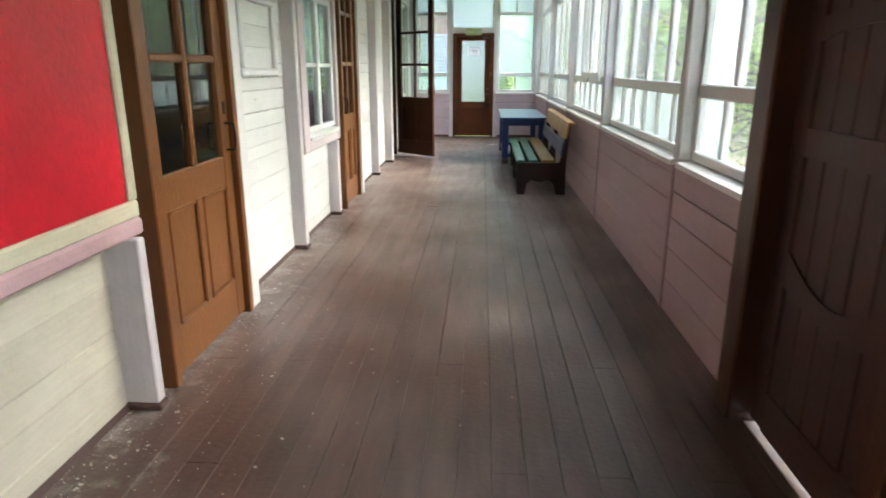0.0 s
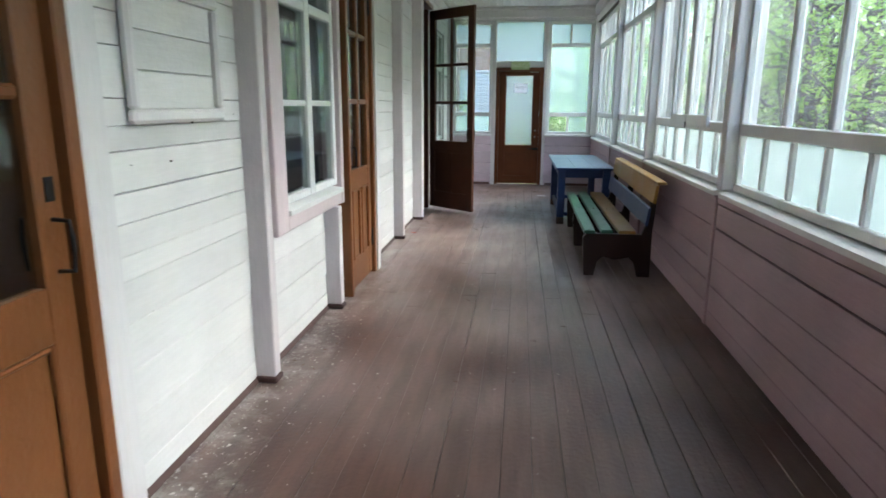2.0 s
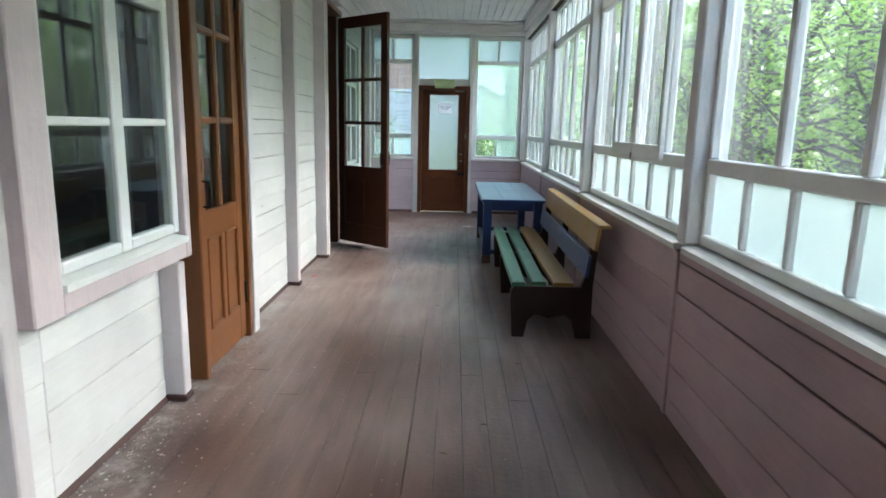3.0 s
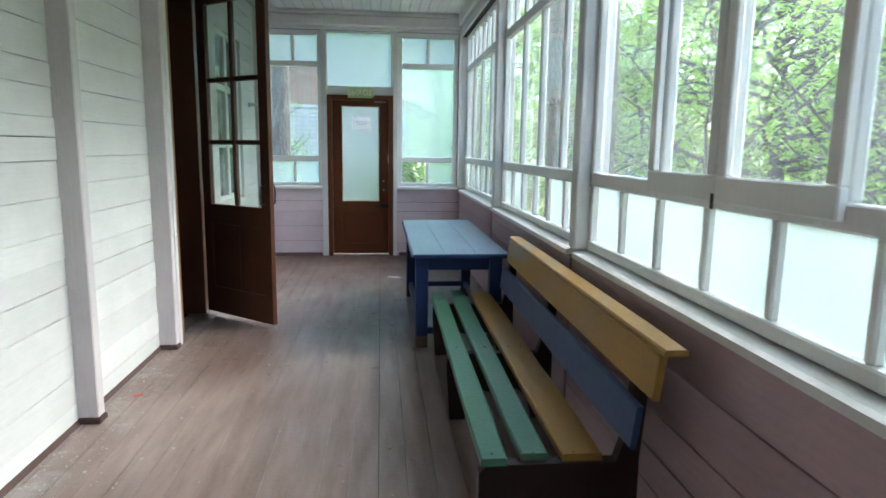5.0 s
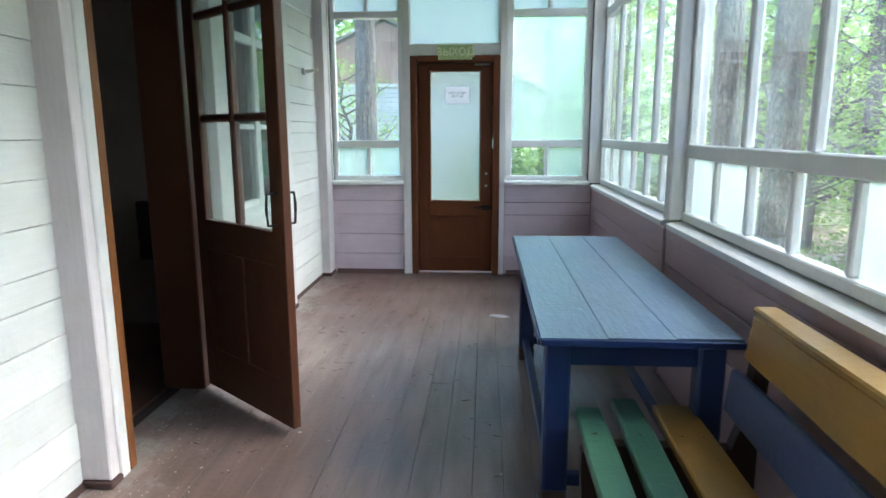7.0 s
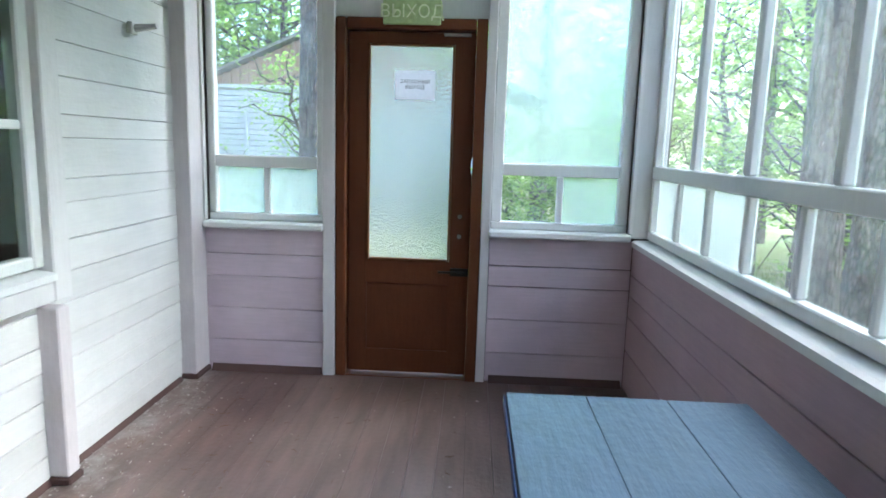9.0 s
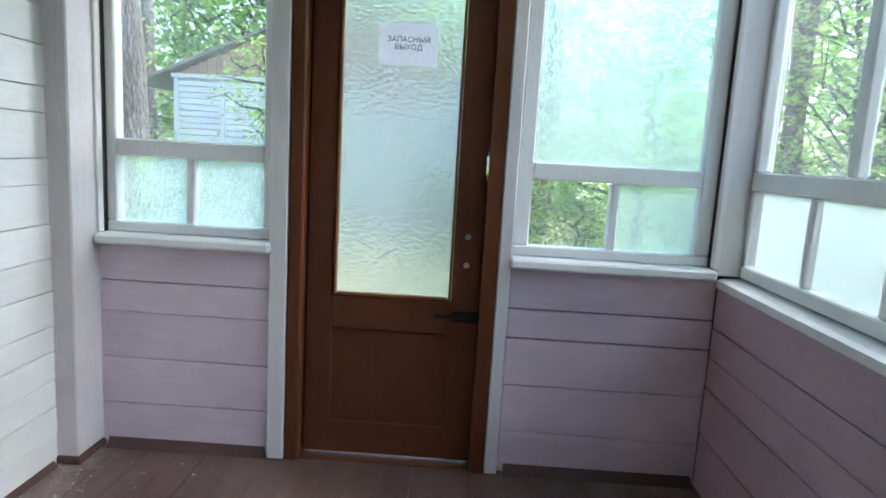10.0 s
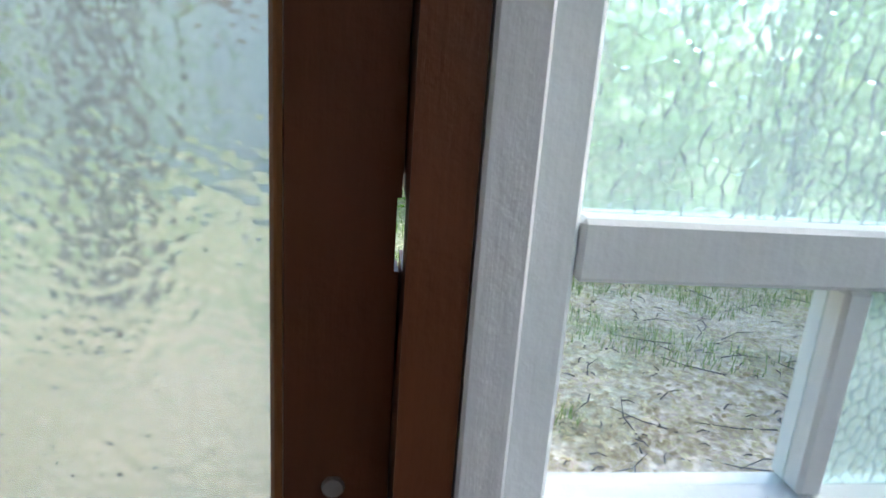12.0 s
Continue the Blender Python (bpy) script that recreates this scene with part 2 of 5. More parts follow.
def ground_material(name):
    m, nt, out = material(name)
    geo = nt.nodes.new("ShaderNodeNewGeometry")
    big = node(nt, "ShaderNodeTexNoise", Scale=0.5, Detail=6.0, Roughness=0.65)
    fine = node(nt, "ShaderNodeTexNoise", Scale=13.0, Detail=7.0, Roughness=0.7)
    vor = node(nt, "ShaderNodeTexVoronoi", Scale=18.0)
    for n in (big, fine):
        nt.links.new(geo.outputs["Position"], n.inputs[0])
    nt.links.new(geo.outputs["Position"], vor.inputs["Vector"])
    litter = ramp(nt, fine.outputs[0], [(0.3, (0.34, 0.24, 0.17)), (0.42, (0.58, 0.44, 0.32)), (0.56, (0.74, 0.6, 0.46)), (0.7, (0.86, 0.75, 0.6))])
    grass = ramp(nt, fine.outputs[0], [(0.3, (0.09, 0.15, 0.04)), (0.7, (0.32, 0.42, 0.13))])
    sep = nt.nodes.new("ShaderNodeSeparateXYZ")
    nt.links.new(geo.outputs["Position"], sep.inputs[0])
    lawn = nt.nodes.new("ShaderNodeMapRange")
    nt.links.new(sep.outputs[1], lawn.inputs[0])
    for k, value in enumerate((17.0, 21.0, 0.0, 0.22)):
        lawn.inputs[k + 1].default_value = value
    more = nt.nodes.new("ShaderNodeMath")
    nt.links.new(big.outputs[0], more.inputs[0])
    nt.links.new(lawn.outputs[0], more.inputs[1])
    f = ramp(nt, more.outputs[0], [(0.54, (0, 0, 0)), (0.72, (0.8, 0.8, 0.8))])
    c = mixed(nt, f, litter, grass)
    bits = node(nt, "ShaderNodeTexVoronoi", Scale=22.0)
    nt.links.new(geo.outputs["Position"], bits.inputs["Vector"])
    spots = ramp(nt, bits.outputs["Color"], [(0.2, (0.75, 0.7, 0.64)), (0.45, (1, 1, 1)), (0.85, (1.35, 1.3, 1.22))])
    c = mixed(nt, 0.8, c, spots, "MULTIPLY")
    b = node(nt, "ShaderNodeBsdfPrincipled", Roughness=0.95)
    nt.links.new(c, b.inputs["Base Color"])
    bp = node(nt, "ShaderNodeBump", Strength=0.4, Distance=0.03)
    nt.links.new(vor.outputs["Distance"], bp.inputs["Height"])
    nt.links.new(bp.outputs[0], b.inputs["Normal"])
    nt.links.new(b.outputs[0], out.inputs[0])
    return m


ALONG_Y, UPRIGHT, ALONG_X = (70, 5, 70), (70, 70, 5), (5, 70, 70)
M_WALL = painted("white_wall_paint", (0.74, 0.72, 0.70), 0.55, ALONG_Y, (0.42, 0.36, 0.3), 0.735, 0.1, 0.3)
M_WALLCREAM = painted("cream_wall_paint", (0.68, 0.61, 0.49), 0.55, ALONG_Y, (0.42, 0.36, 0.3), 0.735, 0.14, 0.3)
M_TRIM = painted("white_trim_paint", (0.74, 0.71, 0.70), 0.5, UPRIGHT, (0.5, 0.45, 0.4), 0.73, 0.1, 0.25)
M_PINKTRIM = painted("pinkish_trim_paint", (0.66, 0.60, 0.60), 0.5, UPRIGHT, (0.4, 0.34, 0.3), 0.74, 0.12, 0.25)
M_CASE = painted("pink_casing_paint", (0.66, 0.55, 0.56), 0.5, UPRIGHT, (0.4, 0.34, 0.3), 0.74, 0.12, 0.25)
M_SASH = painted("white_sash_paint", (0.80, 0.80, 0.78), 0.42, UPRIGHT, (0.45, 0.4, 0.33), 0.74, 0.08, 0.2)
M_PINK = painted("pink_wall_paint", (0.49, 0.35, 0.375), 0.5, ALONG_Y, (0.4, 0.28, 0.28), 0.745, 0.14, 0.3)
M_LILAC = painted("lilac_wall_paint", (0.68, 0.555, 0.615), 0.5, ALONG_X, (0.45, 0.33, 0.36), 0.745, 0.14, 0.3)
M_CEIL = painted("ceiling_paint", (0.72, 0.71, 0.70), 0.6, ALONG_Y, None, 0.7, 0.12, 0.2)
M_GAP = plain("dark_gap", (0.055, 0.04, 0.034), 0.9)
# the floor's dust colour also carries the painted window sheen
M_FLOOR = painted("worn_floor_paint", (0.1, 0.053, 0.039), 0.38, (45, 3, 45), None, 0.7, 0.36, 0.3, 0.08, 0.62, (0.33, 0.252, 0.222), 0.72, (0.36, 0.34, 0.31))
M_SKIRT = painted("red_brown_skirting_paint", (0.085, 0.045, 0.038), 0.6, ALONG_Y)
M_DOOR = painted("orange_brown_door_paint", (0.19, 0.072, 0.022), 0.32, UPRIGHT, (0.14, 0.06, 0.03), 0.74, 0.14, 0.2)
M_DARKDOOR = painted("dark_brown_door_paint", (0.085, 0.032, 0.017), 0.3, UPRIGHT, (0.2, 0.11, 0.06), 0.75, 0.2, 0.25)
M_ENDDOOR = painted("red_brown_door_paint", (0.125, 0.04, 0.015), 0.4, UPRIGHT, (0.07, 0.03, 0.015), 0.74, 0.2, 0.25, 0.06, 0.22)
M_ENTRY = painted("brown_entrance_door_paint", (0.07, 0.026, 0.019), 0.45, UPRIGHT, (0.12, 0.06, 0.045), 0.74, 0.35, 0.35)
# pale flecks on the red: scratches, with their glints put into the colour
M_RED = painted("red_board_paint", (0.72, 0.02, 0.036), 0.28, (30, 30, 30), (0.75, 0.3, 0.25), 0.69, 0.2, 0.1)
M_CREAM = painted("cream_frame_paint", (0.72, 0.66, 0.48), 0.5, ALONG_Y)
M_ROSE = painted("rose_ledge_paint", (0.66, 0.42, 0.44), 0.5, ALONG_Y)
M_GREEN = painted("green_bench_paint", (0.07, 0.165, 0.105), 0.35, ALONG_Y, (0.2, 0.3, 0.22), 0.73, 0.15, 0.25)
M_YELLOW = painted("yellow_bench_paint", (0.36, 0.205, 0.045), 0.38, ALONG_Y, (0.35, 0.22, 0.08), 0.72, 0.15, 0.25)
M_BLUE = painted("blue_bench_paint", (0.06, 0.085, 0.2), 0.35, ALONG_Y, (0.12, 0.15, 0.25), 0.73, 0.18, 0.25)
M_BENCHDARK = painted("dark_bench_paint", (0.035, 0.018, 0.014), 0.4, UPRIGHT, None, 0.7, 0.2)
M_TABTOP = painted("worn_blue_tabletop_paint", (0.105, 0.158, 0.235), 0.33, (55, 7, 55), (0.28, 0.33, 0.36), 0.67, 0.35, 0.8, 0.08, 0.5)
M_TABLEG = painted("deep_blue_table_paint", (0.022, 0.045, 0.15), 0.38, UPRIGHT, None, 0.7, 0.2)
M_BARE = painted("bare_leg_wood", (0.11, 0.075, 0.055), 0.7, UPRIGHT)
M_IRON = plain("black_iron", (0.02, 0.018, 0.017), 0.45, 0.7)
M_STEEL = plain("dull_steel", (0.4, 0.4, 0.38), 0.4, 0.9)
M_SIGN = plain("green_sign_film", (0.42, 0.53, 0.25), 0.4)
M_SIGNTEXT = plain("pale_sign_letters", (0.78, 0.84, 0.58), 0.5)
M_PAPER = sheet_paper("white_paper", (0.86, 0.86, 0.9))
M_INK = plain("black_ink", (0.03, 0.03, 0.04), 0.7)
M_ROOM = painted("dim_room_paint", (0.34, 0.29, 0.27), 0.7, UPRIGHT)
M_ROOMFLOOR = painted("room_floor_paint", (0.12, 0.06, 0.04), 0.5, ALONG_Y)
M_CURTAIN = painted("pale_curtain_cloth", (0.5, 0.52, 0.48), 0.9, UPRIGHT)
M_CLEAR = clear_glass("window_glass")
M_DOORGLASS = clear_glass("door_glass", (0.85, 0.9, 0.88), 0.03)
M_FROST = figured_glass("frosted_glass", 60.0, 0.5, 0.38, 0.14, (0.58, 0.66, 0.65))
M_FIGURED = figured_glass("figured_glass", 70.0, 0.24, 0.08, 0.55, (0.83, 0.95, 0.89), 0.8, "F1", 1.4)
M_HAMMERED = figured_glass("hammered_door_glass", 58.0, 0.14, 0.23, 0.55, (0.78, 0.83, 0.77), 1.2, "SMOOTH_F1", 1.42)
M_RUST = plain("rusty_nail_iron", (0.06, 0.03, 0.02), 0.8, 0.2)
M_STRAW = plain("dry_straw", (0.16, 0.1, 0.06), 0.9)
M_CHIPS = plain("flaked_paint_chips", (0.5, 0.47, 0.44), 0.8)
M_SCRAP = plain("red_scrap_plastic", (0.6, 0.05, 0.04), 0.4)
M_LEAF = leafy("spring_leaves", (0.2, 0.35, 0.08), (0.46, 0.62, 0.18))
M_LEAFDARK = leafy("wood_leaves", (0.17, 0.29, 0.07), (0.4, 0.54, 0.17))
M_NEEDLE = leafy("pine_needles", (0.03, 0.06, 0.025), (0.08, 0.13, 0.05))
# distant leaves are lightened, bright haze mixed into their green
M_FAR = leafy("hazy_far_leaves", (0.2, 0.3, 0.11), (0.45, 0.56, 0.25))
M_GRASS = leafy("grass_blades", (0.14, 0.22, 0.05), (0.38, 0.48, 0.15))
M_BARK = bark_material("pine_bark", (0.16, 0.125, 0.11))
M_TWIG = plain("twig_bark", (0.06, 0.048, 0.04), 0.9)
M_GROUND = ground_material("forest_floor")
M_SHED = painted("pale_blue_shed_paint", (0.60, 0.61, 0.65), 0.6, ALONG_X, None, 0.7, 0.15)
M_SHEDBROWN = painted("brown_shed_boards", (0.36, 0.23, 0.18), 0.7, UPRIGHT)
M_SHEDROOF = painted("grey_shed_roofing", (0.2, 0.19, 0.17), 0.8, ALONG_X)

# ---------------------------------------------------------------- geometry helpers


class Geo:
    """Gathers vertices and faces of one mesh."""

    def __init__(self):
        self.v, self.f = [], []

    def convex(self, pts, faces, m=None):
        pts = [Vector(p) for p in pts]
        if m is not None:
            pts = [m @ p for p in pts]
        mid = sum(pts, Vector()) / len(pts)
        base = len(self.v)
        self.v += [tuple(p) for p in pts]
        for f in faces:
            a, b, c = (pts[i] for i in f[:3])
            if (b - a).cross(c - a).dot((a + b + c) / 3 - mid) < 0:
                f = f[::-1]
            self.f.append(tuple(base + i for i in f))
        return self

    def box(self, lo, hi, c=0.003, m=None):
        """A box with chamfered edges."""
        lo, hi = [min(a, b) for a, b in zip(lo, hi)], [max(a, b) for a, b in zip(lo, hi)]
        c = min(c, *[(h - l) * 0.4 for l, h in zip(lo, hi)])
        ends, ids, pts = (lo, hi), {}, []
        corners = [(i, j, k) for i in (0, 1) for j in (0, 1) for k in (0, 1)]
        for s in corners:
            for axis in range(3):
                p = [ends[s[a]][a] + (0 if a == axis else c * (1 - 2 * s[a])) for a in range(3)]
                ids[s, axis] = len(pts)
                pts.append(p)
        faces = []
        for axis in range(3):
            o = [a for a in range(3) if a != axis]
            for side in (0, 1):
                quad = []
                for p, q in ((0, 0), (1, 0), (1, 1), (0, 1)):
                    s = [0, 0, 0]
                    s[axis], s[o[0]], s[o[1]] = side, p, q
                    quad.append(ids[tuple(s), axis])
                faces.append(tuple(quad))
            for p in (0, 1):
                for q in (0, 1):
                    s0, s1 = [0, 0, 0], [0, 0, 0]
                    s0[axis], s1[axis] = 0, 1
                    s0[o[0]] = s1[o[0]] = p
                    s0[o[1]] = s1[o[1]] = q
                    s0, s1 = tuple(s0), tuple(s1)
                    faces.append((ids[s0, o[0]], ids[s1, o[0]], ids[s1, o[1]], ids[s0, o[1]]))
        for s in corners:
            faces.append((ids[s, 0], ids[s, 1], ids[s, 2]))
        return self.convex(pts, faces, m)

    def tube(self, pts, radii, n=8, caps=True):
        pts = [Vector(p) for p in pts]
        base = len(self.v)
        for i, p in enumerate(pts):
            d = (pts[min(i + 1, len(pts) - 1)] - pts[max(i - 1, 0)]).normalized()
            side = d.cross(Vector((0, 0, 1)) if abs(d.z) < 0.9 else Vector((1, 0, 0))).normalized()
            up = side.cross(d)
            for k in range(n):
                a = 2 * math.pi * k / n
                self.v.append(tuple(p + (side * math.cos(a) + up * math.sin(a)) * radii[i]))
        for i in range(len(pts) - 1):
            for k in range(n):
                a, b = base + i * n + k, base + i * n + (k + 1) % n
                self.f.append((a, b, b + n, a + n))
        if caps:
            self.f.append(tuple(base + k for k in range(n))[::-1])
            self.f.append(tuple(base + (len(pts) - 1) * n + k for k in range(n)))
        return self

    def prism(self, outline, axis, a, b):
        """An outline of (u, v) pairs, drawn out along an axis from a to b; u, v are the other two axes in order."""
        base, n = len(self.v), len(outline)
        for w in (a, b):
            for u, v in outline:
                p = [u, v]
                p.insert(axis, w)
                self.v.append(tuple(p))
        self.f.append(tuple(range(base, base + n)))
        self.f.append(tuple(range(base + n, base + 2 * n))[::-1])
        for i in range(n):
            j = (i + 1) % n
            self.f.append((base + i, base + n + i, base + n + j, base + j))
        return self

    def mesh(self, name, mat, fix=False):
        me = bpy.data.meshes.new(name)
        me.from_pydata(self.v, [], self.f)
        if fix:
            bm = bmesh.new()
            bm.from_mesh(me)
            bmesh.ops.recalc_face_normals(bm, faces=bm.faces)
            bm.to_mesh(me)
            bm.free()
        me.materials.append(mat)
        me.update()
        return me


def part(name, geo, mat, parent=None, label="", at=None, fix=False):
    """Links geometry as one mesh object under a thing or a part."""
    ob = new(name, geo.mesh(name, mat, fix) if isinstance(geo, Geo) else geo)
    ob.parent = parent
    if at is not None:
        ob.matrix_basis = at
    return tagged(ob, label)


def thing(name, label, category, at=None, group="", kind=""):
    ob = new(name)
    ob.empty_display_size = 0.1
    if at is not None:
        ob.matrix_basis = at
    return tagged(ob, label, category, group, kind)


def structure(name, geo=None, mat=None, label="", category=""):
    ob = new(name, geo.mesh(name, mat)) if geo else new(name)
    return tagged(ob, label, category, "", "structure")


PIECES = {}


def piece(name, lo, hi, mat, parent, c=0.004, tilt=0.0):
    """A boxy piece at its place; alike ones share a mesh."""
    size = tuple(round(h - l, 4) for l, h in zip(lo, hi))
    key = (size, mat.name, c)
    if key not in PIECES:
        PIECES[key] = Geo().box([-s / 2 for s in size], [s / 2 for s in size], c).mesh(name, mat)
    ob = new(name, PIECES[key])
    ob.parent = parent
    ob.matrix_basis = pose(*[(l + h) / 2 for l, h in zip(lo, hi)], 0, tilt, 0)
    return ob


def pane(lo, hi, mat, parent):
    ob = piece("pane", lo, hi, mat, parent, 0.0005)
    ob.visible_shadow = False
    return ob

# ---------------------------------------------------------------- the veranda's shell
XW, XE, YN, YS, ZC = -1.285, 1.43, 14.12, -3.0, 3.25
rng = random.Random(4)

# floor base
floor = structure("floor", Geo().box((-1.46, YS, -0.3), (1.56, 14.3, -0.035), 0.0), M_GAP, "worn red-brown painted plank floor, dusty and scuffed", "floor")

# west wall: openings as (y0, y1, z0, z1)
WEST_OPENINGS = [(1.0, 2.32, 0.86, 2.72), (2.46, 3.50, 0.0, 2.86), (5.2, 6.34, 0.90, 2.72), (6.46, 7.32, 0.0, 2.86), (10.14, 11.162, 0.0, 2.86), (11.5, 12.70, 0.93, 2.72)]
west = Geo()
west_free = []
y = YS
for y0, y1, z0, z1 in WEST_OPENINGS + [(14.3, 14.3, 0, 0)]:
    west.box((-1.48, y, -0.3), (-1.338, y0, ZC + 0.1), 0.0)
    west_free += [(y, 8.76, 0.0, ZC), (8.76, y0, 0.0, ZC)] if y < 8.76 < y0 else [(y, y0, 0.0, ZC)]
    if y1 > y0:
        west.box((-1.48, y0, z1), (-1.338, y1, ZC + 0.1), 0.0)
        west_free.append((y0, y1, z1, ZC))
        if z0 > 0:
            west.box((-1.48, y0, -0.3), (-1.338, y1, z0), 0.0)
            west_free.append((y0, y1, 0.0, z0))
        else:
            west.box((-1.48, y0, -0.3), (-1.338, y1, -0.03), 0.0)
    y = y1
wall_west = structure("wall_west", west, M_GAP, "wall of white-painted horizontal boards with dark cracks", "wall")

# north wall backing
north = Geo()
north.box((-1.48, 14.14, -0.3), (-0.375, 14.28, 0.96), 0.0)
north.box((0.515, 14.14, -0.3), (1.56, 14.28, 0.96), 0.0)
north.box((-1.48, 14.14, 0.961), (-1.182, 14.28, 3.029), 0.0)
north.box((1.407, 14.14, 0.961), (1.62, 14.28, 3.0), 0.0)
north.box((-1.48, 14.14, 3.03), (1.56, 14.28, ZC + 0.1), 0.0)
north.box((-0.375, 14.14, -0.3), (0.515, 14.28, -0.01), 0.0)
wall_north = structure("wall_north", north, M_GAP, "end wall of lilac boards below white-framed windows", "wall")

# east wall backing, with the entrance door's opening
east = Geo()
ENTRY0, ENTRY1 = 1.40, 2.40
east.box((1.455, YS, -0.3), (1.62, ENTRY0, 0.899), 0.0)
# unseen south stretch, closed to cut the light on the near floor
east.box((1.455, YS, 0.8995), (1.62, -1.201, 2.999), 0.0)
east.box((1.455, ENTRY1, -0.3), (1.62, 14.28, 0.899), 0.0)
east.box((1.455, ENTRY0, -0.3), (1.62, ENTRY1, -0.03), 0.0)
east.box((1.455, YS, 3.001), (1.62, 14.28, ZC + 0.1), 0.0)
wall_east = structure("wall_east", east, M_GAP, "low wall of pink-painted horizontal boards under the windows", "wall")
wall_south = structure("wall_south", Geo().box((-1.48, YS - 0.12, -0.3), (1.56, YS, ZC + 0.1), 0.0), M_WALL, "white-painted board wall closing the veranda", "wall")

# ceiling of narrow boards in one mesh
ceil = Geo()
x = -1.46
while x < 1.5:
    ceil.box((x, YS, ZC), (x + 0.1175, 14.2, ZC + 0.03), 0.009)
    x += 0.121
ceil.box((-1.48, YS, ZC + 0.032), (1.56, 14.28, ZC + 0.06), 0.0)
ceiling = structure("ceiling", ceil, M_CEIL, "ceiling of narrow white-painted boards", "ceiling")
roof = structure("roof", Geo().box((-5.2, YS - 0.6, ZC + 0.15), (1.8, 14.7, ZC + 0.22), 0.01), M_SHEDROOF, "grey roof deck with overhanging eaves", "roof")

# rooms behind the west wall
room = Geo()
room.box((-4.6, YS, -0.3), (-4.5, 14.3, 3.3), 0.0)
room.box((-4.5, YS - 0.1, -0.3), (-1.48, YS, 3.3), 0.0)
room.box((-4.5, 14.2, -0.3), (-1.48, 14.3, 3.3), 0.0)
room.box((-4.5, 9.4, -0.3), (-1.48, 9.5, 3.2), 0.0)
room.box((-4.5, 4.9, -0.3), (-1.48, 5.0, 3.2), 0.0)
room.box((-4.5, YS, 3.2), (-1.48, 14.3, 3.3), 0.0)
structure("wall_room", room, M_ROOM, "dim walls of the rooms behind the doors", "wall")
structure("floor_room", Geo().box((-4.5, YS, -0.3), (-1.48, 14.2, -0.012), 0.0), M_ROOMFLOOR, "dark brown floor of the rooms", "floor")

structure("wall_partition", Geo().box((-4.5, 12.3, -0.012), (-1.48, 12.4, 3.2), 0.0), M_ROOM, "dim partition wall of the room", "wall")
wallbox = thing("wall_cabinet", "black metal cabinet on the wall of the dark room", "cabinet", pose(-2.02, 12.3, 0.52))
part("body", Geo().box((-0.19, -0.12, 0), (0.19, 0, 0.44), 0.008), M_IRON, wallbox)
part("door", Geo().box((-0.18, -0.135, 0.01), (0.18, -0.121, 0.43), 0.004), M_IRON, wallbox)

# posts on the west wall
POST_TOP = ZC - 0.002
for name_y0, y1, depth, top in ((2.265, 2.325, -1.135, 0.788), (4.865, 4.945, -1.175, POST_TOP), (6.17, 6.25, -1.175, 0.77), (8.725, 8.80, -1.175, POST_TOP),
                                (10.0, 10.065, -1.16, POST_TOP), (12.695, 12.775, -1.2, 0.77), (13.93, 14.139, -1.195, POST_TOP)):
    g = Geo().box((-1.336, name_y0, 0.035), (depth, y1, top), 0.006)
    p = structure("trim", g, M_PINKTRIM, "slim white-painted upright post on the wall", "post")
    part("post_foot", Geo().box((-1.336, name_y0 - 0.008, 0.001), (depth + 0.01, y1 + 0.008, 0.034), 0.006), M_SKIRT, p, "red-brown painted foot")
# white jamb boards beside the brown door frames
for y0, y1, depth in ((3.505, 3.63, -1.15), (7.325, 7.43, -1.15), (10.068, 10.135, -1.155)):
    structure("trim", Geo().box((-1.336, y0, 0.002), (depth, y1, 2.93), 0.006), M_TRIM, "white-painted door casing board", "casing")
for y0, y1 in ((2.40, 3.63), (6.42, 7.43), (10.068, 11.16)):
    structure("trim", Geo().box((-1.336, y0, 2.935), (-1.15, y1, 3.04), 0.006), M_TRIM, "white-painted casing over a door", "casing")

# skirting
sk = structure("baseboard", label="thin red-brown painted skirting strip", category="skirting")
for y0, y1 in ((YS, 2.29), (3.64, 4.855), (4.955, 6.16), (7.44, 8.715), (8.81, 9.99), (11.17, 12.685), (12.785, 13.9)):
    part("strip", Geo().prism([(XW + 0.002, 0.001), (XW + 0.018, 0.001), (XW + 0.002, 0.03)], 1, y0, y1), M_SKIRT, sk, fix=True)
for x0, x1 in ((-1.17, -0.465), (0.60, 1.425)):
    part("strip", Geo().prism([(14.118, 0.001), (14.09, 0.001), (14.118, 0.045)], 0, x0, x1), M_SKIRT, sk, fix=True)

# framed hatch on the west wall
hatch = thing("wall_hatch", "small square hatch framed by white-painted moulding on the board wall", "hatch", pose(XW + 0.004, 4.275, 1.416))
for n, lo, hi in (("frame_rail", (0, -0.35, 0), (0.04, 0.35, 0.05)), ("frame_rail", (0, -0.35, 0.475), (0.04, 0.35, 0.52)), ("frame_stile", (0, -0.35, 0.052), (0.04, -0.305, 0.473)), ("frame_stile", (0, 0.3, 0.052), (0.04, 0.35, 0.473))):
    part(n, Geo().box(lo, hi, 0.012), M_TRIM, hatch)
for z0, z1 in ((0.053, 0.188), (0.192, 0.33), (0.333, 0.472)):
    part("panel_board", Geo().box((0.001, -0.303, z0), (0.012, 0.298, z1), 0.002), M_WALL, hatch)

structure("trim", Geo().box((-1.18, 14.09, 3.031), (1.43, 14.139, 3.069), 0.004), M_TRIM, "white-painted head board over the end windows", "casing")
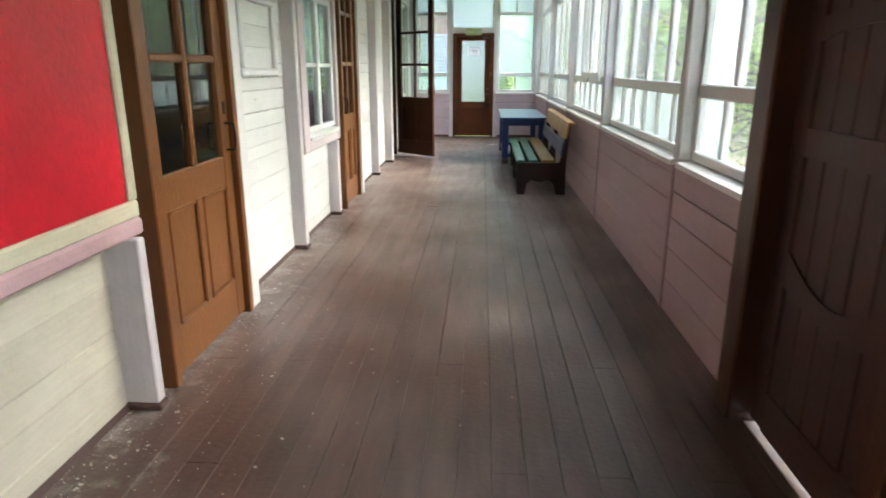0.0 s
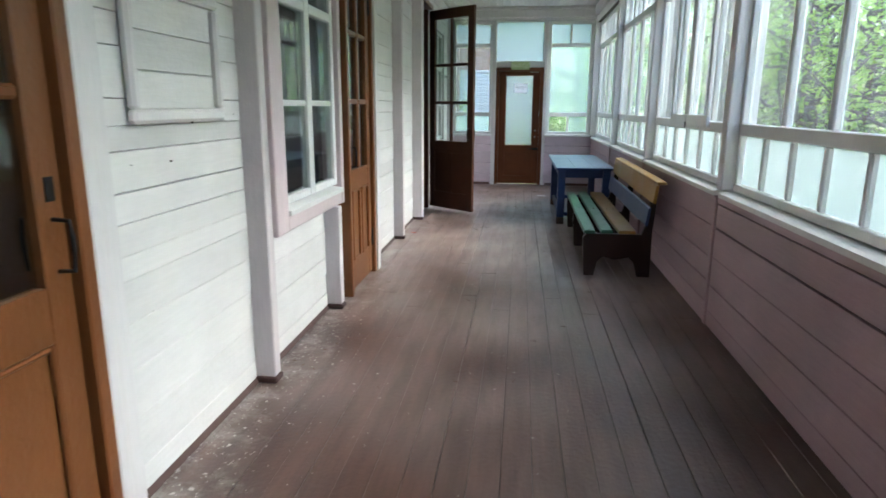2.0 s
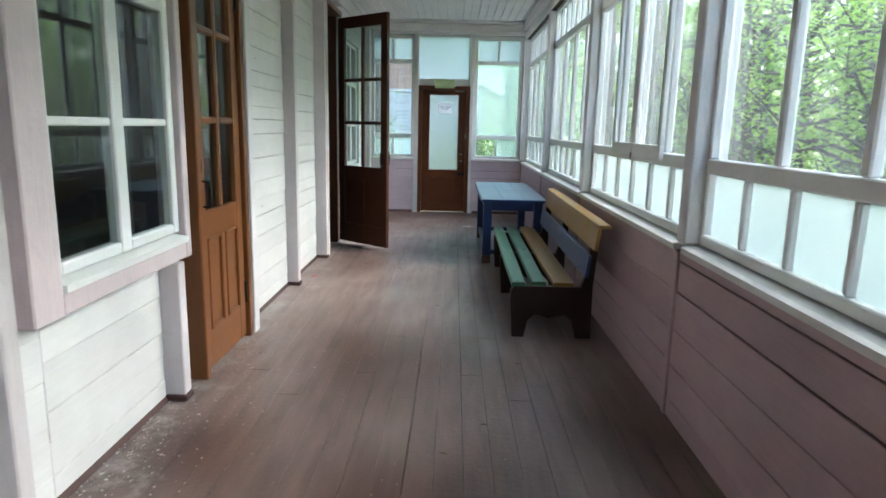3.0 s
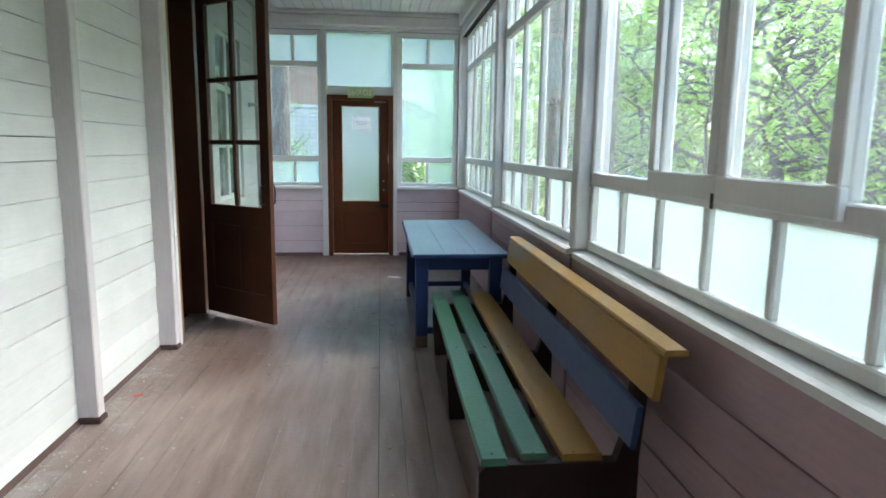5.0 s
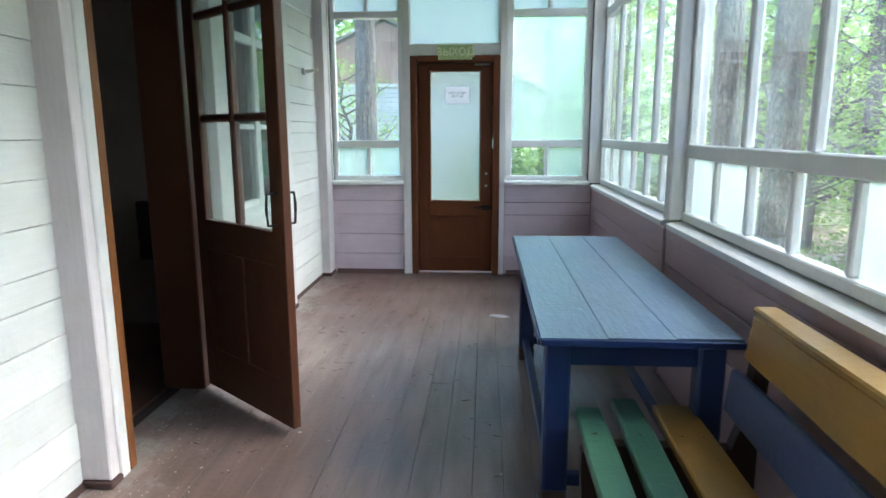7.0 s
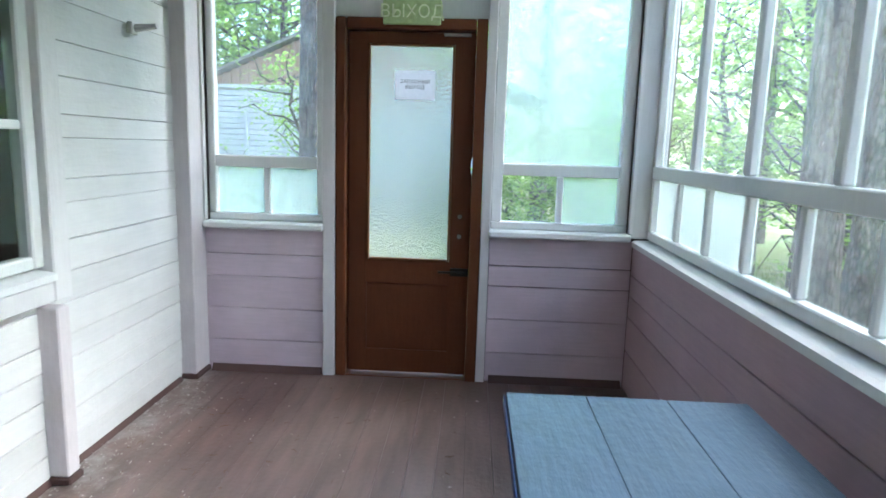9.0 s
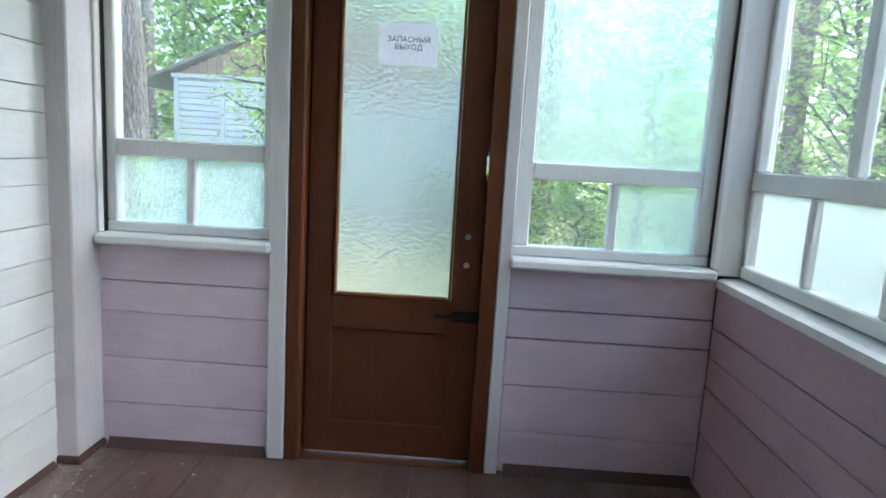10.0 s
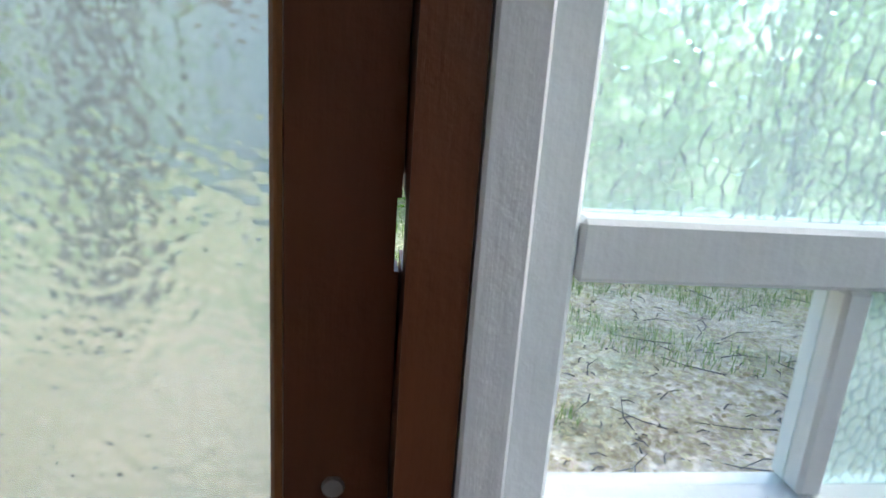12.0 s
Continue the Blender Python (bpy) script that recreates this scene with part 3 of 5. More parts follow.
# end beam and cornice
structure("trim", Geo().box((-1.3, 13.98, 3.07), (1.43, 14.11, 3.2), 0.012).box((-1.3, 13.93, 3.2), (1.43, 14.11, ZC - 0.001), 0.01), M_TRIM, "white-painted cross beam over the end windows", "beam")
structure("trim", Geo().box((1.37, YS, 3.09), (1.4545, 13.92, ZC - 0.001), 0.012), M_TRIM, "white-painted beam over the long window wall", "beam")
structure("trim", Geo().box((1.425, YS, 2.985), (1.4545, 14.11, 3.088), 0.006), M_TRIM, "white-painted head board over the long window wall", "casing")
for x0, x1 in ((-1.215, -1.182), (1.4065, 1.45)):
    structure("trim", Geo().box((x0, 14.10, 0.973), (x1, 14.1395, 3.029), 0.004), M_TRIM, "white-painted corner board beside an end window", "casing")

# ---------------------------------------------------------------- windows of the east side
EAST_POSTS = [3.71, 6.20, 8.83, 11.46]
for py in EAST_POSTS:
    structure("trim", Geo().box((1.44, py - 0.055, 0.9445), (1.62, py + 0.055, 2.984), 0.008), M_TRIM, "white-painted post between the windows", "post")
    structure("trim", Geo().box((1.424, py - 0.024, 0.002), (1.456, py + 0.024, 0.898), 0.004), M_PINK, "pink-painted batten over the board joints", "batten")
structure("trim", Geo().box((1.42, 14.0995, 0.947), (1.60, 14.139, 2.984), 0.008), M_TRIM, "white-painted corner post of the window wall", "post")


GX = 1.552


def east_window(index, y0, y1, lower, upper, bars, sash=False):
    """One bay: a row of small panes, a row of tall ones between the given bars, and a transom."""
    w = structure("window_%d" % index, label="white-framed veranda window of tall panes over a row of small panes", category="window")
    part("window_sill", Geo().prism([(1.427, 0.90), (1.62, 0.90), (1.62, 0.944), (1.45, 0.938), (1.427, 0.93)], 1, y0, y1), M_SASH, w, fix=True)
    z = (0.945, 0.998, 1.308, 1.382, 2.52, 2.6, 2.95, 3.0)
    a, b = y0 + 0.001, y1 - 0.001
    for k, (z0, z1) in enumerate(((z[0], z[1]), (z[2], z[3]), (z[4], z[5]), (z[6], z[7]))):
        part("rail", Geo().box((GX - 0.036, a, z0), (GX + 0.02, b, z1), 0.006), M_SASH, w)
    for s0, s1 in ((a, a + 0.03), (b - 0.03, b)):
        for z0, z1 in ((z[1], z[2]), (z[3], z[4]), (z[5], z[6])):
            part("stile", Geo().box((GX - 0.034, s0, z0 + 0.001), (GX + 0.018, s1, z1 - 0.001), 0.006), M_SASH, w)
    a, b = a + 0.03, b - 0.03
    n = len(lower)
    step = (b - a) / n
    for i in range(n):
        if i:
            part("glazing_bar", Geo().box((GX - 0.028, a + i * step - 0.019, z[1] + 0.001), (GX + 0.016, a + i * step + 0.019, z[2] - 0.001), 0.008), M_SASH, w)
        pane((GX, a + i * step + 0.017, z[1]), (GX + 0.004, a + (i + 1) * step - 0.017, z[2]), M_FROST if lower[i] == "f" else M_CLEAR, w)
    left = a
    for i in range(len(upper)):
        right = bars[i] - 0.026 if i < len(bars) else b
        pane((GX, left, z[3]), (GX + 0.004, right, z[4]), M_FROST if upper[i] == "f" else M_CLEAR, w)
        mid = (left + right) / 2
        for c0, c1 in ((left, mid - 0.012), (mid + 0.012, right)):
            pane((GX, c0, z[5]), (GX + 0.004, c1, z[6]), M_CLEAR, w)
        part("glazing_bar", Geo().box((GX - 0.03, mid - 0.013, z[5] + 0.001), (GX + 0.016, mid + 0.013, z[6] - 0.001), 0.006), M_SASH, w)
        if i < len(bars):
            for z0, z1 in ((z[3], z[4]), (z[5], z[6])):
                part("mullion", Geo().box((GX - 0.03, right, z0 + 0.001), (GX + 0.016, bars[i] + 0.026, z1 - 0.001), 0.008), M_SASH, w)
            left = bars[i] + 0.026
    if sash:
        f0, f1 = GX - 0.066, GX - 0.038
        lo, mid, hi = bars
        for c0, c1 in ((lo - 0.035, mid - 0.004), (mid + 0.004, hi + 0.035)):
            s = part("casement", Geo().box((f0, c0, 1.335), (f1, c1, 1.425), 0.005).box((f0, c0, 1.4255), (f1, c0 + 0.055, 2.46), 0.005)
                     .box((f0, c1 - 0.055, 1.4255), (f1, c1, 2.46), 0.005).box((f0, c0, 2.461), (f1, c1, 2.53), 0.005), M_SASH, w, "hinged white casement")
        part("bolt", Geo().box((f0 - 0.009, mid - 0.007, 1.312), (f0 - 0.001, mid + 0.007, 1.365), 0.002), M_IRON, w, "dark iron casement bolt")
    return w


# bay 11 is out of view, added and sized to light the red board
east_window(11, -1.2, 1.36, "ffffff", "cccc", (-0.55, 0.08, 0.7))
east_window(1, 2.49, 3.655, "ccf", "cf", (3.15,))
east_window(2, 3.765, 6.145, "ffffff", "cccc", (4.38, 4.94, 5.48))
east_window(3, 6.255, 8.775, "ffffff", "cccc", (6.84, 7.40, 7.92), True)
east_window(4, 8.885, 11.405, "cfccff", "cccc", (9.44, 10.04, 10.64))
east_window(5, 11.515, 14.10, "cccfff", "cccc", (12.21, 12.84, 13.46))

# ---------------------------------------------------------------- end windows and door
end_windows = []


def end_window(index, x0, x1, gx0, gx1, big, low):
    """A side light of the end wall: two small panes, a large one, two small ones."""
    w = structure("window_%d" % index, label="white-framed end window with one large pane between small ones", category="window")
    yf, yb, yg = 14.155, 14.225, 14.192
    part("window_sill", Geo().box((x0 - 0.01, 14.062, 0.928), (x1 + 0.01, 14.21, 0.9725), 0.01), M_SASH, w)
    z = (0.973, 1.018, 1.302, 1.374, 2.56, 2.63, 2.965, 3.03)
    part("rail", Geo().box((x0, yf, z[0]), (x1, yb, z[1]), 0.006), M_SASH, w)
    for z0, z1 in ((z[2], z[3]), (z[4], z[5])):
        part("rail", Geo().box((gx0 - 0.004, yf, z0), (gx1 + 0.004, yb, z1), 0.006), M_SASH, w)
    part("rail", Geo().box((x0, yf, z[6]), (x1, yb, z[7]), 0.006), M_SASH, w)
    for s0, s1 in ((x0, gx0 - 0.005), (gx1 + 0.005, x1)):
        part("stile", Geo().box((s0, yf + 0.002, z[1] + 0.001), (s1, yb, z[6] - 0.001), 0.006), M_SASH, w)
    mid = (gx0 + gx1) / 2
    for z0, z1, kinds in ((z[1], z[2], low), (z[5], z[6], "ff")):
        part("glazing_bar", Geo().box((mid - 0.018, yf + 0.008, z0 + 0.001), (mid + 0.018, yb, z1 - 0.001), 0.006), M_SASH, w)
        pane((gx0, yg, z0), (mid - 0.018, yg + 0.004, z1), {"f": M_FROST, "p": M_FIGURED, "c": M_CLEAR}[kinds[0]], w)
        pane((mid + 0.018, yg, z0), (gx1, yg + 0.004, z1), {"f": M_FROST, "p": M_FIGURED, "c": M_CLEAR}[kinds[1]], w)
    pane((gx0, yg, z[3]), (gx1, yg + 0.004, z[4]), {"f": M_FROST, "p": M_FIGURED, "c": M_CLEAR}[big], w)
    return w


end_window(6, -1.18, -0.455, -1.13, -0.505, "c", "pp")
end_window(7, 0.575, 1.405, 0.645, 1.338, "p", "cp")

# light over the end door
w9 = structure("window_8", label="wide frosted light over the end door", category="window")
part("rail", Geo().box((-0.455, 14.15, 2.2), (0.573, 14.225, 2.315), 0.006), M_SASH, w9)
part("rail", Geo().box((-0.455, 14.15, 3.01), (0.573, 14.225, 3.03), 0.004), M_SASH, w9)
for s0, s1 in ((-0.455, -0.372), (0.49, 0.573)):
    part("stile", Geo().box((s0, 14.152, 2.316), (s1, 14.225, 3.009), 0.006), M_SASH, w9)
pane((-0.371, 14.19, 2.316), (0.489, 14.194, 3.009), M_FROST, w9)

# casings beside the end door
for x0, x1 in ((-0.452, -0.378), (0.518, 0.572)):
    structure("trim", Geo().box((x0, 14.095, 0.002), (x1, 14.149, 3.06), 0.004), M_TRIM, "white-painted casing beside the end door", "casing")

door_end = structure("door_4", label="closed red-brown emergency exit door with a figured glass pane", category="door")
for lo, hi in (((-0.375, 14.10, 0.0), (-0.312, 14.25, 2.195)), ((-0.311, 14.10, 2.13), (0.451, 14.25, 2.195))):
    part("door_frame", Geo().box(lo, hi, 0.008), M_ENDDOOR, door_end)
part("door_frame", Geo().box((0.452, 14.10, 0.0), (0.515, 14.25, 1.305), 0.0).box((0.452, 14.10, 1.385), (0.515, 14.25, 2.195), 0.0).box((0.452, 14.10, 1.305), (0.515, 14.158, 1.385), 0.0).box((0.497, 14.158, 1.305), (0.515, 14.25, 1.385), 0.0), M_ENDDOOR, door_end)
part("threshold", Geo().box((-0.311, 14.12, -0.009), (0.451, 14.25, 0.004), 0.002), M_ENDDOOR, door_end)
yl0, yl1 = 14.165, 14.21
for x0, x1, z0, z1 in ((-0.313, -0.296, 0.017, 2.129), (0.436, 0.4515, 0.017, 1.29), (0.436, 0.4515, 1.40, 2.129)):
    part("door_stop", Geo().box((x0, 14.212, z0), (x1, 14.245, z1), 0.003), M_ENDDOOR, door_end)
part("door_stop", Geo().box((-0.295, 14.212, 2.112), (0.435, 14.245, 2.129), 0.003), M_ENDDOOR, door_end)
part("stile", Geo().box((-0.308, yl0, 0.02), (-0.19, yl1, 2.126), 0.006), M_ENDDOOR, door_end)
part("stile", Geo().box((0.328, yl0, 0.02), (0.448, yl1, 1.305), 0.0).box((0.328, yl0, 1.385), (0.448, yl1, 2.126), 0.0).box((0.328, yl0, 1.305), (0.4435, yl1, 1.385), 0.0), M_ENDDOOR, door_end)
for z0, z1 in ((0.02, 0.17), (0.6, 0.752), (2.058, 2.126)):
    part("rail", Geo().box((-0.196, yl0 + 0.002, z0), (0.334, yl1 - 0.002, z1), 0.004), M_ENDDOOR, door_end)
part("lower_panel", Geo().box((-0.195, yl0 + 0.012, 0.165), (0.333, yl1 - 0.008, 0.605), 0.002), M_ENDDOOR, door_end)
bead = Geo()
for lo, hi in (((-0.189, 14.158, 0.753), (-0.176, 14.19, 2.057)), ((0.314, 14.158, 0.753), (0.327, 14.19, 2.057)), ((-0.175, 14.158, 0.753), (0.313, 14.19, 0.766)), ((-0.175, 14.158, 2.044), (0.313, 14.19, 2.057))):
    bead.box(lo, hi, 0.005)
part("glazing_bead", bead, M_DOOR, door_end, "chipped orange-brown glazing bead")
pane((-0.18, 14.191, 0.755), (0.318, 14.196, 2.055), M_HAMMERED, door_end)
bolt = part("door_bolt", Geo().box((0.335, 14.150, 0.665), (0.45, 14.164, 0.715), 0.004).tube([(0.26, 14.142, 0.69), (0.43, 14.142, 0.69)], [0.008, 0.008], 8), M_IRON, door_end, "black iron slide bolt")
for zz in (1.038, 0.915):
    part("screw_plate", Geo().tube([(0.385, 14.1645, zz), (0.385, 14.160, zz)], [0.014, 0.012], 12), M_STEEL, door_end, "round steel cap")
part("door_closer", Geo().box((0.26, 14.14, 2.102), (0.42, 14.163, 2.122), 0.004), M_STEEL, door_end, "small steel door closer")

# exit sign above the end door
sign = thing("exit_sign", "faded green box sign with pale letters above the end door", "sign", pose(0.073, 14.148, 2.152))
part("case", Geo().box((-0.17, -0.055, 0), (0.17, 0.001, 0.145), 0.008), M_SIGN, sign)


def lettering(name, text, size, mat, parent, at, label=""):
    cu = bpy.data.curves.new(name, "FONT")
    cu.body, cu.size, cu.align_x, cu.align_y, cu.extrude = text, size, "CENTER", "CENTER", 0.0006
    cu.materials.append(mat)
    ob = new(name, cu)
    ob.parent = parent
    ob.matrix_basis = at
    return tagged(ob, label)


lettering("letters", "ВЫХОД", 0.1, M_SIGNTEXT, sign, pose(0, -0.0565, 0.072, 90), "pale raised letters")
notice = thing("paper_notice", "white paper notice with black print taped to the door glass", "notice", pose(0.089, 14.189, 1.736))
part("sheet", Geo().box((-0.122, -0.0005, 0), (0.122, 0.0005, 0.172), 0.0), M_PAPER, notice)
lettering("print", "ЗАПАСНЫЙ\nВЫХОД", 0.031, M_INK, notice, pose(0, -0.0012, 0.09, 90))

# ---------------------------------------------------------------- doors of the west side


def glazed_door(index, label, width, height, mat, at, glass=M_DOORGLASS, handle_left=False):
    """A leaf with two columns of three panes over two raised panels; local x along the leaf from the hinge, y to the veranda."""
    d = structure("door_%d" % index, label=label, category="door")
    d.matrix_basis = at
    t = 0.045
    st = 0.105
    z = (0.0, 0.235, 0.80, 0.965, 1.475, 1.515, 1.985, 2.025, height - 0.13, height)
    part("stile", Geo().box((0, 0, 0), (st, t, height), 0.004), mat, d)
    part("stile", Geo().box((width - st, 0, 0), (width, t, height), 0.004), mat, d)
    for z0, z1 in ((z[0], z[1]), (z[2], z[3]), (z[8], z[9])):
        part("rail", Geo().box((st - 0.006, 0.002, z0), (width - st + 0.006, t - 0.002, z1), 0.003), mat, d)
    mid = width / 2
    part("muntin", Geo().box((mid - 0.03, 0.001, z[1] + 0.001), (mid + 0.03, t - 0.001, z[2] - 0.001), 0.004), mat, d)
    for x0, x1 in ((st + 0.001, mid - 0.031), (mid + 0.031, width - st - 0.001)):
        p = part("panel", Geo().box((x0 - 0.005, 0.012, z[1] - 0.005), (x1 + 0.005, t - 0.012, z[2] + 0.005), 0.002), mat, d)
        g = Geo()
        for lo, hi in (((x0, t - 0.013, z[1] + 0.001), (x0 + 0.016, t + 0.006, z[2] - 0.001)), ((x1 - 0.016, t - 0.013, z[1] + 0.001), (x1, t + 0.006, z[2] - 0.001)),
                       ((x0 + 0.017, t - 0.013, z[1] + 0.001), (x1 - 0.017, t + 0.006, z[1] + 0.017)), ((x0 + 0.017, t - 0.013, z[2] - 0.017), (x1 - 0.017, t + 0.006, z[2] - 0.001))):
            g.box(lo, hi, 0.006)
        part("moulding", g, mat, p)
    part("muntin", Geo().box((mid - 0.021, 0.003, z[3] + 0.001), (mid + 0.021, t + 0.001, z[8] - 0.001), 0.01), mat, d)
    for x0, x1 in ((st + 0.001, mid - 0.022), (mid + 0.022, width - st - 0.001)):
        for z0, z1 in ((z[4], z[5]), (z[6], z[7])):
            part("glazing_bar", Geo().box((x0, 0.004, z0), (x1, t, z1), 0.01), mat, d)
        for z0, z1 in ((z[3], z[4]), (z[5], z[6]), (z[7], z[8])):
            pane((x0, t / 2 - 0.008, z0), (x1, t / 2 - 0.004, z1), glass, d)
    hx = 0.05 if handle_left else width - 0.05
    for zz in (0.24, 2.2):
        hinge_x = width - 0.004 if handle_left else -0.012
        part("hinge", Geo().tube([(hinge_x + 0.006, t + 0.004, zz), (hinge_x + 0.006, t + 0.004, zz + 0.15)], [0.011, 0.011], 8), M_IRON, d, "black iron hinge")
    part("key_plate", Geo().box((hx - 0.018, t, 1.2), (hx + 0.018, t + 0.004, 1.27), 0.002), M_IRON, d, "black iron key plate")
    for yy, s in ((t, 1), (0, -1)):
        part("door_handle", Geo().tube([(hx, yy - s * 0.002, 1.0), (hx, yy + s * 0.05, 1.003), (hx, yy + s * 0.055, 1.06), (hx, yy + s * 0.055, 1.10), (hx, yy + s * 0.05, 1.147), (hx, yy - s * 0.002, 1.15)],
                                       [0.007] * 6, 8), M_IRON, d, "bent black iron pull handle")
    return d


def door_frame(y0, y1, mat, x0=-1.47, x1=-1.15, far=None, far_x=None):
    g = structure("trim", label="brown-painted door frame", category="door frame")
    part("jamb", Geo().box((x0, y0, 0.0), (x1, y0 + 0.055, 2.86), 0.006), mat, g)
    part("jamb", Geo().box((x0, y1 - (0.13 if far_x else 0.055), 0.0), (far_x or x1, y1, 2.86), 0.006), far or mat, g)
    part("head", Geo().box((x0, y0 + 0.056, 2.8), (x1, y1 - 0.056, 2.86), 0.006), mat, g)


# leaf poses: local x runs along +y of the wall, local y towards the veranda
door_frame(2.462, 3.498, M_DOOR, -1.47, -1.145)
glazed_door(1, "closed orange-brown door with glazed top and two lower panels", 0.915, 2.77, M_DOOR, Matrix(((0, 1, 0, -1.225), (1, 0, 0, 2.522), (0, 0, 1, 0.02), (0, 0, 0, 1))))
door_frame(6.462, 7.318, M_DOOR, -1.47, -1.165)
glazed_door(2, "closed orange-brown glazed door with an iron handle", 0.735, 2.77, M_DOOR, Matrix(((0, 1, 0, -1.24), (1, 0, 0, 6.522), (0, 0, 1, 0.02), (0, 0, 0, 1))), handle_left=True)
door_frame(10.142, 11.16, M_DOOR, -1.47, -1.16, M_DARKDOOR, -1.225)
HX, HY, TX, TY = -1.205, 11.04, -0.54, 10.497
ang = math.degrees(math.atan2(TY - HY, TX - HX))
glazed_door(3, "dark brown glazed door standing half open into the veranda", math.hypot(TX - HX, TY - HY), 2.745, M_DARKDOOR, pose(HX, HY, 0.035, 0, 0, ang))

# entrance door in the east wall
entry = structure("door_5", label="closed dark brown panelled entrance door", category="door")
for lo, hi in (((1.35, 2.33, 0.0), (1.61, 2.484, 2.9)), ((1.35, 1.362, 0.0), (1.61, 1.44, 2.9)), ((1.35, 1.441, 2.2), (1.61, 2.329, 2.9))):
    part("door_frame", Geo().box(lo, hi, 0.01), M_DARKDOOR, entry)
# pale colour stands in for daylight leaking under the leaf
part("threshold", Geo().box((1.425, 1.441, -0.02), (1.60, 2.329, 0.004), 0.002), M_PINKTRIM, entry, "worn wooden threshold, painted pale for the light under the door")
part("leaf", Geo().box((1.47, 1.445, 0.044), (1.505, 2.325, 2.195), 0.004), M_ENTRY, entry)
for y0, y1 in ((1.445, 1.559), (2.211, 2.325)):
    part("stile", Geo().box((1.444, y0, 0.03), (1.469, y1, 2.195), 0.008), M_ENTRY, entry)
ARC = [k / 12 for k in range(13)]


def sagging(z0, z1, sag0, sag1):
    """A rail across the leaf whose lower and upper edges sag by the given depths."""
    low = [(1.56 + 0.65 * u, z0 - sag0 * math.sin(math.pi * u)) for u in ARC]
    high = [(1.56 + 0.65 * u, z1 - sag1 * math.sin(math.pi * u)) for u in ARC]
    return Geo().prism(low + high[::-1], 0, 1.442, 1.469)


for z0, z1, s0, s1 in ((0.03, 0.2, 0.0, 0.0), (0.66, 0.80, 0.05, 0.11), (1.16, 1.26, 0.0, 0.0), (1.56, 1.64, -0.04, -0.02), (2.05, 2.195, 0.0, 0.0)):
    part("rail", sagging(z0, z1, s0, s1), M_ENTRY, entry, fix=True)
for z0, z1 in ((0.19, 0.665), (0.68, 1.17), (1.25, 1.62), (1.63, 2.06)):
    for k in range(5):
        y0 = 1.562 + k * 0.1295
        part("slat", Geo().box((1.452, y0, z0), (1.4695, y0 + 0.124, z1), 0.009), M_ENTRY, entry)

# ---------------------------------------------------------------- windows of the west side


def west_window(index, y0, y1, z0, z1, cy0, cy1, mat_case):
    """A two-sash window with casing boards and a ledge; y0..y1 the sashes, cy0..cy1 the casing."""
    w = structure("window_%d" % index, label="white double-sash window with dark room behind its glass", category="window")
    xf = -1.19
    part("casing", Geo().box((-1.336, cy0, z0 - 0.142), (xf, y0, z1 + 0.18), 0.006), mat_case, w)
    part("casing", Geo().box((-1.336, y1, z0 - 0.142), (xf, cy1, z1 + 0.18), 0.006), mat_case, w)
    part("apron", Geo().box((-1.334, y0 + 0.001, z0 - 0.14), (xf - 0.002, y1 - 0.001, z0 - 0.055), 0.006), mat_case, w)
    part("head_casing", Geo().box((-1.334, y0 + 0.001, z1), (xf - 0.002, y1 - 0.001, z1 + 0.17), 0.006), mat_case, w)
    part("window_sill", Geo().prism([(-1.36, z0 - 0.054), (xf + 0.014, z0 - 0.05), (xf + 0.014, z0 - 0.022), (-1.36, z0)], 1, y0 + 0.002, y1 - 0.002), M_SASH, w, fix=True)
    mid = (y0 + y1) / 2
    zb = (z0 + 0.001, z0 + 0.05, 1.48, 1.515, 2.04, 2.10, z1 - 0.05, z1)
    xa, xb, xg = -1.285, -1.225, -1.25
    for s0, s1 in ((y0 + 0.001, y0 + 0.06), (mid - 0.045, mid + 0.045), (y1 - 0.06, y1 - 0.001)):
        part("stile", Geo().box((xa, s0, zb[0]), (xb, s1, zb[7]), 0.006), M_SASH, w)
    for s0, s1 in ((y0 + 0.061, mid - 0.046), (mid + 0.046, y1 - 0.061)):
        for a, b in ((0, 1), (2, 3), (4, 5), (6, 7)):
            part("rail", Geo().box((xa, s0, zb[a]), (xb - (0.012 if a == 2 else 0.001), s1, zb[b]), 0.006), M_SASH, w)
        for a, b in ((1, 2), (3, 4), (5, 6)):
            pane((xg, s0, zb[a]), (xg + 0.004, s1, zb[b]), M_DOORGLASS, w)
    return w


west_window(9, 5.225, 6.325, 0.915, 2.62, 5.05, 6.39, M_CASE)
west_window(10, 11.6, 12.68, 0.945, 2.62, 11.36, 12.79, M_TRIM)

# red notice board over a closed window
board = thing("notice_board", "glossy red board in a cream frame over a pink ledge", "board", pose(-1.19, 1.55, 0.79))
part("panel", Geo().box((-0.02, -1.4, 0.147), (0.006, 0.770, 2.0), 0.003), M_RED, board)
for n, lo, hi in (("frame_rail", (-0.02, -1.45, 0.075), (0.022, 0.825, 0.146)), ("frame_stile", (-0.02, 0.771, 0.147), (0.022, 0.825, 2.0)), ("frame_rail", (-0.02, -1.45, 2.001), (0.022, 0.825, 2.07)), ("frame_stile", (-0.02, -1.45, 0.147), (0.022, -1.401, 2.0))):
    part(n, Geo().box(lo, hi, 0.008), M_CREAM, board)
part("ledge", Geo().box((-0.14, -1.5, 0.0), (0.03, 0.828, 0.074), 0.012), M_ROSE, board, "pink painted ledge")
part("back_board", Geo().box((-0.14, -1.45, 0.076), (-0.021, 0.82, 2.05), 0.002), M_TRIM, board)

